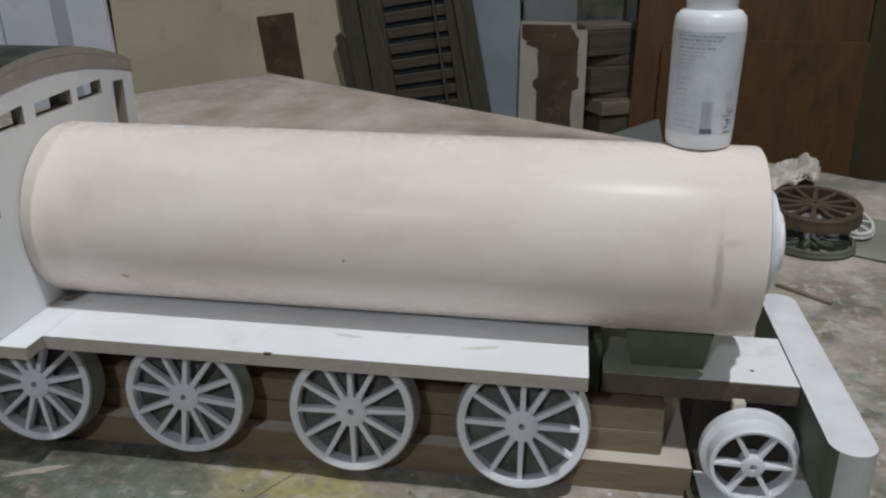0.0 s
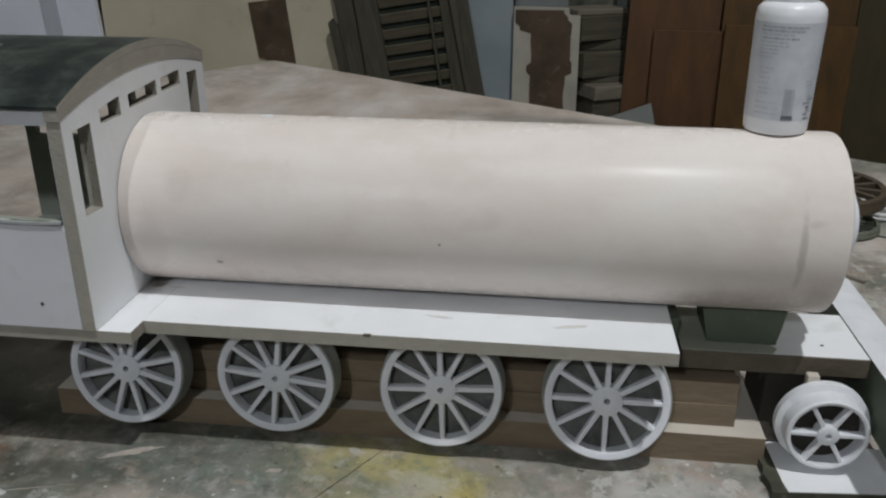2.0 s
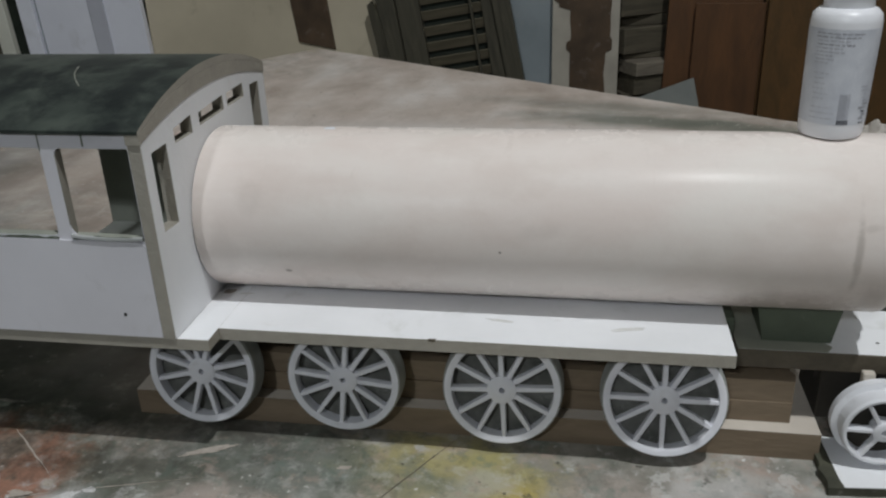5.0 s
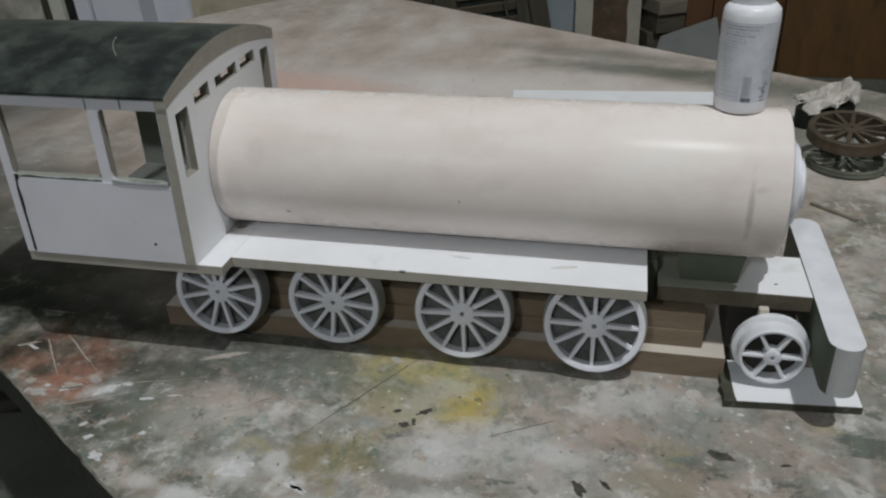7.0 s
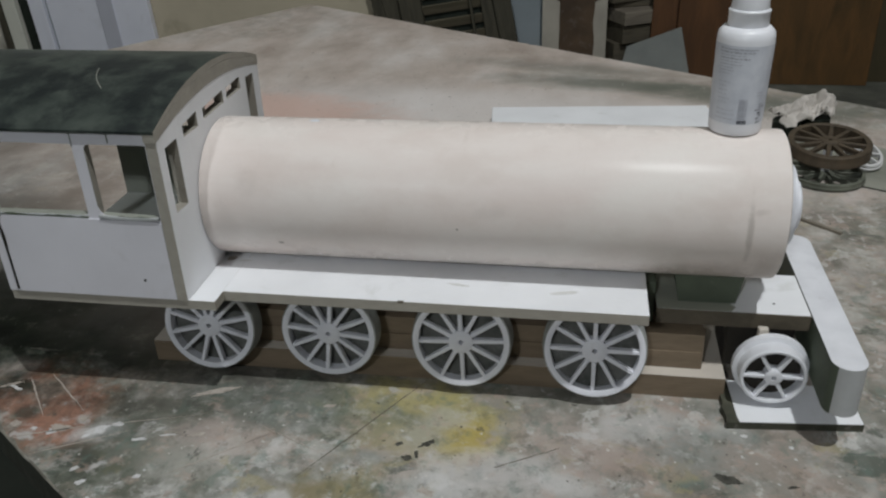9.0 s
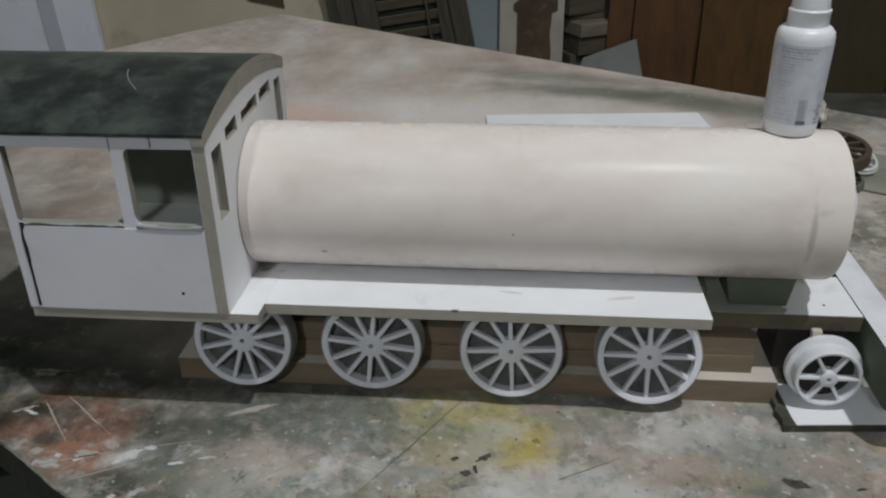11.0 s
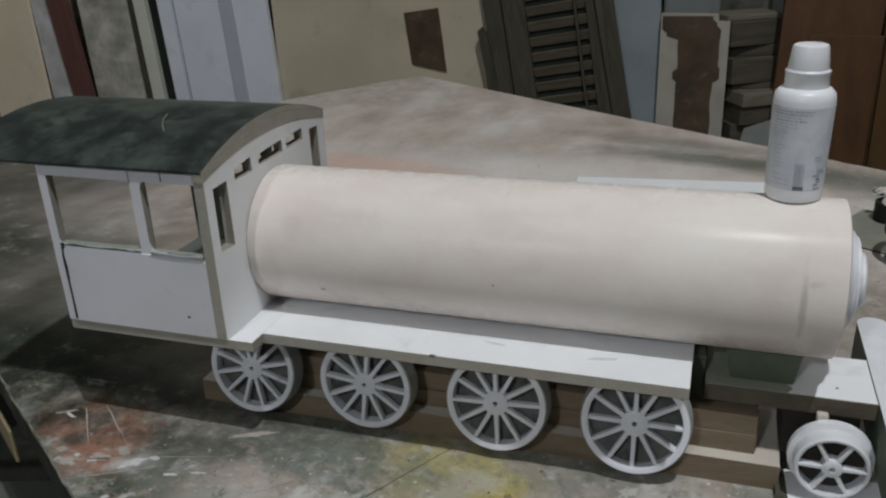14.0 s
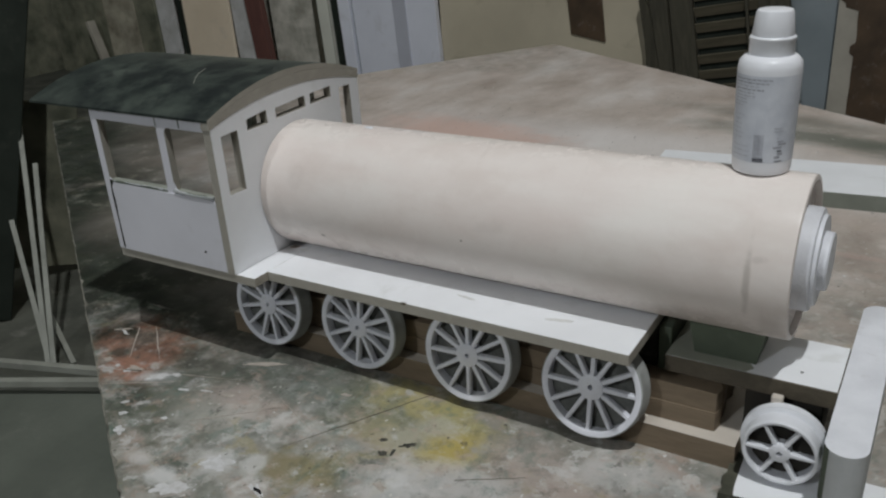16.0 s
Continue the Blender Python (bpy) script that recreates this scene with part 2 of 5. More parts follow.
def table_paint():
    """An old bench top under many layers of spilt and scraped paint."""
    n = Nodes("paint_splashed_bench")
    p = n.coords(True)
    wob, rag = n.noise(p, 20, 9, 0.70, 0.15), n.noise(p, 30, 8, 0.68, 0.2)
    low, cloud = n.noise(p, 2.1, 5, 0.55, 0.2), n.noise(p, 30.0, 6, 0.62, 0.1)
    mid = n.noise(p, 11.0, 7, 0.62, 0.1)
    c = n.ramp(mid, (0.37, (0.07, 0.075, 0.058)), (0.46, (0.19, 0.185, 0.15)), (0.54, (0.32, 0.305, 0.265)), (0.64, (0.56, 0.545, 0.515)))
    green = n.band(n.noise(n.coords(True, (0.8, 1.2, 1)), 8.3, 8, 0.66, 0.1), 0.46, 0.60)
    c = n.mix(n.math("MULTIPLY", green, 0.72), c, n.ramp(cloud, (0.38, (0.085, 0.10, 0.080)), (0.62, (0.25, 0.262, 0.225))))
    pink = n.band(n.noise(n.coords(True, (1.0, 1.3, 1)), 9.1, 8, 0.66, 0.1), 0.51, 0.64)
    c = n.mix(n.math("MULTIPLY", pink, 0.62), c, n.ramp(cloud, (0.38, (0.25, 0.195, 0.155)), (0.62, (0.46, 0.395, 0.35))))
    pale = n.spot(p, 0.215, -0.195, 0.30, 0.11, n.noise(p, 13, 8, 0.66), 0.5, -12, 2.2)
    c = n.mix(n.math("MULTIPLY", pale, 0.38), c, n.ramp(cloud, (0.36, (0.30, 0.28, 0.245)), (0.60, (0.58, 0.57, 0.545))))
    teal = n.spot(p, 0.664, -0.061, 0.15, 0.09, n.noise(p, 13, 8, 0.66), 0.5, -10, 2.0)
    smooth = n.spot(p, 0.624, -0.030, 0.30, 0.26, low, 0.6)
    c = n.mix(n.math("MULTIPLY", smooth, 0.55), c, n.ramp(n.noise(p, 14, 6, 0.6), (0.36, (0.175, 0.165, 0.14)), (0.64, (0.40, 0.37, 0.335))))
    c = n.mix(n.math("MULTIPLY", teal, 0.62), c, n.ramp(cloud, (0.36, (0.12, 0.135, 0.118)), (0.64, (0.25, 0.26, 0.235))))
    # broad soft smears, wiped by hand
    for way, scale, lo, power, col in (((1.0, 1.4, 1), 10.5, 0.50, 0.42, (0.43, 0.335, 0.285)), ((1.3, 0.9, 1), 12.5, 0.53, 0.40, (0.60, 0.585, 0.565)), ((0.9, 1.2, 1), 9.0, 0.54, 0.45, (0.135, 0.165, 0.145))):
        c = n.mix(n.math("MULTIPLY", n.band(n.noise(n.coords(True, way), scale, 4, 0.5, 0.5), lo, lo + 0.13), power), c, col)
    # harder patches where layers have flaked away
    for way, scale, lo, power, col in (((1.1, 0.9, 1), 19, 0.575, 0.62, (0.58, 0.57, 0.55)), ((0.8, 1.2, 1), 17, 0.580, 0.75, (0.08, 0.10, 0.082)), ((1.2, 1.1, 1), 22, 0.590, 0.40, (0.37, 0.27, 0.215)), ((0.9, 1.0, 1), 15, 0.595, 0.50, (0.33, 0.29, 0.15))):
        c = n.mix(n.math("MULTIPLY", n.band(n.noise(n.coords(True, way), scale, 8, 0.62, 0.35), lo, lo + 0.045), power), c, col)
    for x, y, rx, ry, angle, col, power in (
        (0.262, -0.058, 0.098, 0.060, -14, (0.37, 0.33, 0.17), 0.78),
        (0.316, -0.085, 0.034, 0.036, 20, (0.44, 0.35, 0.10), 0.82),
        (0.215, -0.030, 0.060, 0.030, 10, (0.42, 0.365, 0.16), 0.75),
        (0.300, -0.030, 0.042, 0.020, -15, (0.38, 0.34, 0.15), 0.70),
        (0.268, -0.085, 0.030, 0.024, 0, (0.38, 0.365, 0.29), 0.85),
        (0.291, -0.056, 0.022, 0.020, 0, (0.43, 0.415, 0.34), 0.75),
        (0.240, -0.062, 0.020, 0.014, 0, (0.19, 0.205, 0.14), 0.70),
        (0.193, -0.188, 0.046, 0.028, 10, (0.215, 0.190, 0.090), 0.75),
        (0.221, -0.165, 0.030, 0.018, 60, (0.30, 0.27, 0.16), 0.60),
        (0.086, -0.048, 0.130, 0.045, -5, (0.15, 0.175, 0.155), 0.78),
        (-0.108, -0.125, 0.150, 0.060, -32, (0.095, 0.105, 0.078), 0.78),
        (-0.180, -0.080, 0.085, 0.052, -30, (0.37, 0.165, 0.11), 0.95),
        (-0.224, -0.085, 0.040, 0.026, -30, (0.36, 0.20, 0.145), 0.70),
        (-0.150, -0.095, 0.045, 0.030, -40, (0.43, 0.235, 0.17), 0.80),
        (-0.190, -0.060, 0.022, 0.026, -40, (0.45, 0.36, 0.30), 0.80),
        (-0.091, -0.122, 0.026, 0.016, 25, (0.60, 0.60, 0.59), 0.80),
        (0.035, -0.150, 0.046, 0.030, 35, (0.52, 0.49, 0.46), 0.65),
        (0.340, -0.130, 0.070, 0.028, 10, (0.54, 0.525, 0.51), 0.70),
        (0.420, -0.070, 0.055, 0.030, -8, (0.44, 0.375, 0.335), 0.65),
        (0.500, -0.040, 0.050, 0.024, 12, (0.50, 0.485, 0.47), 0.60),
        (-0.263, -0.023, 0.026, 0.022, 0, (0.38, 0.33, 0.30), 0.80),
        (-0.194, -0.103, 0.018, 0.014, -30, (0.055, 0.055, 0.045), 0.80),
        (-0.230, -0.056, 0.020, 0.010, -20, (0.07, 0.075, 0.06), 0.75),
        (-0.096, -0.172, 0.028, 0.024, 0, (0.06, 0.07, 0.056), 0.75),
        (-0.036, -0.079, 0.070, 0.036, 10, (0.10, 0.11, 0.084), 0.78),
        (0.024, -0.114, 0.034, 0.022, 20, (0.40, 0.34, 0.305), 0.70),
        (0.023, -0.160, 0.060, 0.028, -20, (0.26, 0.265, 0.225), 0.60),
        (0.419, -0.143, 0.060, 0.034, -10, (0.46, 0.44, 0.42), 0.60),
        (0.481, -0.108, 0.060, 0.026, 0, (0.35, 0.285, 0.245), 0.60),
        (0.521, -0.163, 0.040, 0.022, 0, (0.34, 0.285, 0.205), 0.55),
        (0.567, -0.069, 0.062, 0.034, 0, (0.25, 0.26, 0.24), 0.65),
        (0.648, -0.096, 0.070, 0.028, -20, (0.37, 0.30, 0.255), 0.55),
        (0.640, 0.605, 0.060, 0.010, -8, (0.38, 0.21, 0.17), 0.65),
        (0.753, 0.544, 0.050, 0.018, 0, (0.12, 0.125, 0.095), 0.70),
        (-0.424, 0.313, 0.060, 0.022, -30, (0.36, 0.34, 0.30), 0.60),
        (-0.691, 0.616, 0.080, 0.050, 20, (0.44, 0.40, 0.35), 0.60),
    ):
        c = n.mix(n.math("MULTIPLY", n.spot(p, x, y, rx, ry, rag, 0.55, angle, 2.8), power), c, col)
    tint = n.noise(n.coords(True, (0.9, 1.1, 1)), 34, 7, 0.68, 0.15)
    c = n.mix(n.math("MULTIPLY", n.band(tint, 0.53, 0.66), 0.48), c, (0.43, 0.325, 0.27))
    cool = n.noise(n.coords(True, (1.1, 0.9, 1)), 31, 7, 0.68, 0.15)
    c = n.mix(n.math("MULTIPLY", n.band(cool, 0.53, 0.66), 0.48), c, (0.12, 0.185, 0.155))
    # thin cloudy film, then flecks of white and black
    c = n.mix(n.math("MULTIPLY", n.band(n.noise(p, 48, 7, 0.70, 0.1), 0.52, 0.64), 0.32), c, (0.55, 0.53, 0.50))
    c = n.mix(n.math("MULTIPLY", n.band(n.noise(n.coords(True, (1.1, 0.9, 1)), 42, 7, 0.70, 0.1), 0.52, 0.66), 0.36), c, (0.085, 0.092, 0.070))
    white = n.band(n.noise(p, 24.0, 8, 0.68, 0.2), 0.61, 0.67)
    c = n.mix(n.math("MULTIPLY", white, 0.66), c, (0.52, 0.515, 0.50))
    black = n.band(n.noise(n.coords(True, (1.3, 0.9, 1)), 26.0, 8, 0.70, 0.2), 0.62, 0.68)
    c = n.mix(n.math("MULTIPLY", black, 0.66), c, (0.075, 0.08, 0.065))
    # dark green spill; its spot under the cab paints in the cab's shade
    spill_shade = n.math("MAXIMUM", n.math("MAXIMUM", n.spot(p, -0.19, 0.085, 0.36, 0.115, wob, 0.45, -6), n.spot(p, -0.487, 0.231, 0.60, 0.34, wob, 0.45)), n.spot(p, -1.088, 0.604, 0.54, 0.42, wob, 0.4, 25, 1.2))
    c = n.mix(n.math("MULTIPLY", spill_shade, 0.95), c, n.ramp(wob, (0.42, (0.010, 0.015, 0.010)), (0.58, (0.027, 0.035, 0.024)), (0.68, (0.14, 0.14, 0.115))))
    worn = n.spot(p, 0.070, 1.277, 1.02, 0.97, low, 0.40, 0, 1.1)
    c = n.mix(n.math("MULTIPLY", worn, 0.86), c, n.ramp(n.noise(n.coords(True, (1.25, 0.55, 1)), 5.5, 6, 0.56, 0.1), (0.32, (0.40, 0.332, 0.288)), (0.50, (0.525, 0.455, 0.408)), (0.68, (0.645, 0.595, 0.56))))
    c = n.mix(n.math("MULTIPLY", n.spot(p, 0.15, 1.02, 0.50, 0.15, low, 0.6, -8, 1.2), 0.60), c, (0.74, 0.71, 0.695))
    blush = n.spot(p, -0.260, 0.982, 0.26, 0.11, wob, 0.6, -15)
    c = n.mix(n.math("MULTIPLY", blush, 0.78), c, (0.62, 0.43, 0.365))
    for x, y, rx, ry, angle, power in ((0.428, 1.347, 0.24, 0.045, -14, 0.55), (0.507, 1.221, 0.26, 0.050, -10, 0.75), (0.754, 1.130, 0.20, 0.060, -25, 0.7), (0.97, 1.08, 0.16, 0.10, 10, 0.5)):
        streak = n.spot(p, x, y, rx, ry, n.noise(n.coords(True, (1, 1.8, 1)), 9, 6, 0.62), 0.8, angle)
        c = n.mix(n.math("MULTIPLY", streak, power), c, (0.11, 0.125, 0.10))
    for x, y, rx, ry, angle, power in ((0.105, -0.216, 0.022, 0.018, -20, 0.75), (0.074, -0.261, 0.026, 0.012, 0, 0.85), (0.144, -0.201, 0.013, 0.016, 10, 0.70), (0.302, -0.176, 0.034, 0.020, 10, 0.60), (0.292, -0.152, 0.016, 0.010, 0, 0.60), (0.419, -0.143, 0.030, 0.016, -10, 0.50), (0.199, -0.259, 0.040, 0.016, 5, 0.65), (0.326, -0.231, 0.050, 0.022, -8, 0.60), (0.022, -0.252, 0.018, 0.010, 0, 0.6)):
        c = n.mix(n.math("MULTIPLY", n.spot(p, x, y, rx, ry, rag, 0.45, angle, 2.6), power), c, (0.60, 0.595, 0.58))
    clean = n.math("MULTIPLY_ADD", spill_shade, -0.85, 1.0)
    for scale, reach, lo, col in ((55, 0.12, 0.60, (0.66, 0.67, 0.67)), (80, 0.16, 0.54, (0.60, 0.58, 0.54)), (95, 0.17, 0.56, (0.06, 0.06, 0.05))):
        v = n.add("ShaderNodeTexVoronoi", Scale=scale, Randomness=1.0)
        n.link(p, v.inputs["Vector"])
        near = n.math("ADD", v.outputs["Distance"], n.math("MULTIPLY", n.math("SUBTRACT", n.noise(p, scale * 2.6, 5, 0.7), 0.5), 1.1))
        gate = n.band(n.noise(p, scale * 0.40, 3), lo, lo + 0.05)
        c = n.mix(n.math("MULTIPLY", n.math("SUBTRACT", 1.0, n.band(near, reach * 0.5, reach)), n.math("MULTIPLY", n.math("MULTIPLY", gate, 0.80), clean)), c, col)
    grit = n.noise(p, 140, 4, 0.7)
    c = n.mix(n.math("MULTIPLY", n.band(grit, 0.55, 0.75), 0.20), c, (0.09, 0.085, 0.07))
    bump = n.noise(p, 45, 6)
    return n.done(c, n.math("MULTIPLY_ADD", wob, 0.3, 0.55), bump, 0.0007, spec=0.20)


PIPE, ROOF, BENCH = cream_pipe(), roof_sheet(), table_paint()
SMUDGE = painted("grey_smudge", (0.72, 0.72, 0.71), (0.60, 0.60, 0.58), 150, 0.6, 0.0001, grime=(0.36, 0.35, 0.32), amount=0.8)
DRIP_WHITE = painted("white_paint_drip", (0.68, 0.68, 0.69), (0.50, 0.49, 0.47), 120, 0.5, 0.0003, grime=(0.22, 0.21, 0.18), amount=0.5)
DRIP_PALE = painted("pale_paint_drip", (0.48, 0.43, 0.38), (0.33, 0.29, 0.25), 120, 0.55, 0.0003, grime=(0.16, 0.15, 0.12), amount=0.7)
DRIP_BROWN = painted("brown_scratch", (0.15, 0.13, 0.095), (0.09, 0.08, 0.06), 120, 0.6, 0.0002, amount=0.4)
DRIP_BLACK = painted("black_paint_drip", (0.09, 0.088, 0.072), (0.03, 0.03, 0.025), 120, 0.5, 0.0003, grime=(0.24, 0.23, 0.20), amount=0.6)
BENCH_SIDE = painted("grimy_bench_side", (0.05, 0.05, 0.04), (0.022, 0.024, 0.018), 7, 0.8)
BOTTLE = painted("white_plastic", (0.84, 0.845, 0.88), (0.79, 0.80, 0.835), 20, 0.35, 0.0001, amount=0.08, spec=0.5)
LABEL = painted("smeared_label", (0.72, 0.74, 0.79), (0.52, 0.545, 0.605), 34, 0.5, 0.0002, grime=(0.74, 0.75, 0.79), amount=0.7)
PRINT = painted("faded_print", (0.55, 0.565, 0.615), (0.44, 0.45, 0.495), 90, 0.6, amount=0.9, grime=(0.62, 0.63, 0.67))
BOLD = painted("dark_print", (0.45, 0.46, 0.505), (0.30, 0.31, 0.35), 90, 0.6, amount=0.6, grime=(0.5, 0.51, 0.55))
INK = painted("black_print", (0.16, 0.165, 0.19), (0.09, 0.095, 0.11), 90, 0.6, amount=0.4, grime=(0.4, 0.41, 0.45))
TORN = painted("old_white_board", (0.44, 0.41, 0.35), (0.33, 0.305, 0.26), 6, 0.6)
CHIPPED = painted("chipped_edge", (0.34, 0.32, 0.27), (0.05, 0.05, 0.04), 30, 0.7, 0.0006, amount=0.6, grime=(0.55, 0.54, 0.50))
RAG = painted("crumpled_white_cloth", (0.62, 0.58, 0.54), (0.45, 0.42, 0.38), 20, 0.85)
PLASTER = painted("stained_plaster", (0.66, 0.63, 0.56), (0.26, 0.25, 0.205), 7, 0.85, 0.004, grime=(0.08, 0.075, 0.06), amount=0.35)
ROOMWALL = painted("plain_wall", (0.06, 0.06, 0.058), (0.04, 0.04, 0.038), 1.5, 0.85, 0.002)
CONCRETE = painted("dusty_floor", (0.12, 0.122, 0.10), (0.052, 0.055, 0.045), 5, 0.85, 0.003)
DOORWHITE = painted("bluish_white_door", (0.82, 0.835, 0.92), (0.74, 0.755, 0.84), 3, 0.5, amount=0.2)
STRIPPALE = painted("pale_green_strip", (0.70, 0.70, 0.62), (0.60, 0.60, 0.53), 5, 0.6, amount=0.3)
BANDGREY = painted("grey_lavender_band", (0.55, 0.56, 0.63), (0.47, 0.48, 0.54), 3, 0.5, amount=0.2)
BLUEGREY = painted("blue_grey_sheet", (0.29, 0.33, 0.355), (0.21, 0.245, 0.26), 3, 0.55, amount=0.3)
CREAM = painted("old_cream_board", (0.595, 0.53, 0.405), (0.49, 0.435, 0.33), 2.5, 0.6, amount=0.45, grime=(0.30, 0.26, 0.18))
PALEGREY = painted("pale_grey_board", (0.66, 0.655, 0.655), (0.44, 0.435, 0.42), 7, 0.65, amount=0.4, grime=(0.16, 0.15, 0.13))
PILEWOOD = timber("dusty_brown_plank", (0.115, 0.098, 0.068), (0.050, 0.043, 0.030), (1, 9, 9), 4, 0.75)
DULLSHEET = painted("dull_grey_sheet", (0.22, 0.235, 0.235), (0.15, 0.165, 0.165), 4, 0.6, amount=0.3)
TAN = painted("tan_board", (0.88, 0.75, 0.59), (0.77, 0.645, 0.49), 3, 0.6)
PATCH = painted("dark_brown_patch", (0.105, 0.068, 0.040), (0.052, 0.034, 0.021), 8, 0.6)
REDWOOD = timber("reddish_board", (0.130, 0.058, 0.022), (0.066, 0.032, 0.014), (4, 4, 1), 3, 0.5)
BROWNWOOD = timber("brown_board", (0.135, 0.066, 0.021), (0.060, 0.036, 0.012), (4, 4, 1.2), 3.2, 0.5)
OLIVE = timber("olive_board", (0.068, 0.052, 0.025), (0.038, 0.032, 0.016), (4, 4, 1), 3, 0.5)
REDPOST = timber("red_brown_post", (0.17, 0.07, 0.055), (0.10, 0.045, 0.04), (10, 10, 1), 4)
OLDWOOD = timber("weathered_wood", (0.082, 0.074, 0.050), (0.034, 0.031, 0.021), (10, 10, 1), 4, 0.75)
SLATWOOD = timber("dusty_slat_wood", (0.150, 0.130, 0.088), (0.082, 0.071, 0.047), (1, 10, 10), 4, 0.75)
PALEPLANK = timber("dusty_plank", (0.24, 0.21, 0.165), (0.13, 0.112, 0.088), (1, 9, 9), 4, 0.75)
DARKPANEL = painted("dark_panel", (0.027, 0.033, 0.026), (0.012, 0.016, 0.012), 5, 0.75, amount=0.4, grime=(0.06, 0.065, 0.052), spec=0.2)
GREENMOTTLE = painted("green_mottled_board", (0.27, 0.265, 0.195), (0.072, 0.08, 0.056), 6, 0.75, 0.002, amount=0.5, grime=(0.10, 0.085, 0.06))
MOTTLED = painted("mottled_dark_board", (0.145, 0.145, 0.112), (0.040, 0.044, 0.034), 9, 0.7, amount=0.5, grime=(0.18, 0.15, 0.125))
STAINED = painted("stained_brown_board", (0.47, 0.435, 0.345), (0.17, 0.155, 0.115), 7, 0.75, amount=0.5, grime=(0.07, 0.07, 0.055))
GREYSHEET = painted("grey_sheet", (0.29, 0.305, 0.29), (0.22, 0.235, 0.225), 6, 0.6)
PLATE = painted("grey_green_plate", (0.32, 0.32, 0.275), (0.20, 0.205, 0.17), 10, 0.42, amount=0.3, grime=(0.10, 0.10, 0.08))
GREENBOARD = painted("grey_green_board", (0.13, 0.142, 0.118), (0.082, 0.092, 0.076), 4, 0.6)
STRIPWOOD = painted("pale_strip", (0.31, 0.315, 0.275), (0.21, 0.215, 0.185), 12, 0.6)

# ---- builders ----
XZ = Matrix(((1, 0, 0, 0), (0, 0, 1, 0), (0, 1, 0, 0), (0, 0, 0, 1)))  # outlines drawn in x and z
ORIGIN = {}


def finish(name, bm, mats, smooth=False):
    bmesh.ops.recalc_face_normals(bm, faces=bm.faces)
    data = bpy.data.meshes.new(name)
    bm.to_mesh(data)
    bm.free()
    for m in mats if isinstance(mats, (list, tuple)) else [mats]:
        data.materials.append(m)
    if smooth:
        for f in data.polygons:
            f.use_smooth = True
        data.set_sharp_from_angle(angle=radians(40))
    return data


def centre(bm, base=False):
    lo = Vector([min(v.co[k] for v in bm.verts) for k in range(3)])
    hi = Vector([max(v.co[k] for v in bm.verts) for k in range(3)])
    c = (lo + hi) / 2
    if base:
        c.z = lo.z
    for v in bm.verts:
        v.co -= c
    return c


def part(name, bm, mats, parent=None, label="", smooth=False, category="", group="", kind="", m=None):
    """One mesh object. With no matrix the mesh is given in world places and gets its origin at its middle (at its base if it has no parent)."""
    c = centre(bm, parent is None) if m is None else None
    ob = new(name, finish(name, bm, mats, smooth))
    if parent is not None:
        ob.parent = parent
    if m is None:
        ob.location = c - ORIGIN.get(parent, Vector())
        ORIGIN[ob] = c
    else:
        ob.matrix_basis = m
    return tagged(ob, label, category, group, kind)


def share(name, data, parent, m):
    ob = new(name, data)
    ob.parent, ob.matrix_basis = parent, m
    return ob


def thing(name, place, label, category, group=""):
    ob = new(name)
    ob.location, ob.empty_display_size = place, 0.05
    ORIGIN[ob] = Vector(place)
    return tagged(ob, label, category, group)


def hexa(bm, p):
    v = [bm.verts.new(q) for q in p]
    return [bm.faces.new([v[k] for k in f]) for f in ((0, 1, 2, 3), (4, 5, 6, 7), (0, 1, 5, 4), (1, 2, 6, 5), (2, 3, 7, 6), (3, 0, 4, 7))]


def box(bm, x0, x1, y0, y1, z0, z1, bevel=0.0, seg=2):
    f = hexa(bm, [(x0, y0, z0), (x1, y0, z0), (x1, y1, z0), (x0, y1, z0), (x0, y0, z1), (x1, y0, z1), (x1, y1, z1), (x0, y1, z1)])
    if bevel:
        edges = list({e for q in f for e in q.edges})
        bmesh.ops.bevel(bm, geom=edges, offset=bevel, segments=seg, affect="EDGES", profile=0.6)
    return bm


def boxed(*a, **k):
    return box(bmesh.new(), *a, **k)


def faced(bm, axis):
    """Faces that look along the axis keep the first material; the others, the cut edges, take the second."""
    bmesh.ops.recalc_face_normals(bm, faces=bm.faces)
    for f in bm.faces:
        f.material_index = 0 if abs(f.normal[axis]) > 0.8 else 1
    return bm


def lathe(bm, profile, m=Matrix(), seg=48, turn=2 * math.pi, start=0.0, cap=True):
    """Revolves (radius, height) points about z, then applies m."""
    rings, whole = [], abs(turn - 2 * math.pi) < 1e-6
    n = seg if whole else seg + 1
    for r, h in profile:
        if r < 1e-7:
            rings.append([bm.verts.new(m @ Vector((0, 0, h)))] * n)
        else:
            rings.append([bm.verts.new(m @ Vector((r * math.cos(start + turn * k / seg), r * math.sin(start + turn * k / seg), h))) for k in range(n)])
    for a, b in zip(rings, rings[1:]):
        for k in range(seg):
            j = (k + 1) % n
            face = list(dict.fromkeys((a[k], a[j], b[j], b[k])))
            if len(face) > 2:
                bm.faces.new(face)
    return bm


def prism(bm, pts, h0, h1, m=Matrix()):
    lo, hi = [bm.verts.new(m @ Vector((x, y, h0))) for x, y in pts], [bm.verts.new(m @ Vector((x, y, h1))) for x, y in pts]
    bm.faces.new(lo), bm.faces.new(hi)
    for k in range(len(pts)):
        j = (k + 1) % len(pts)
        bm.faces.new((lo[k], lo[j], hi[j], hi[k]))
    return bm


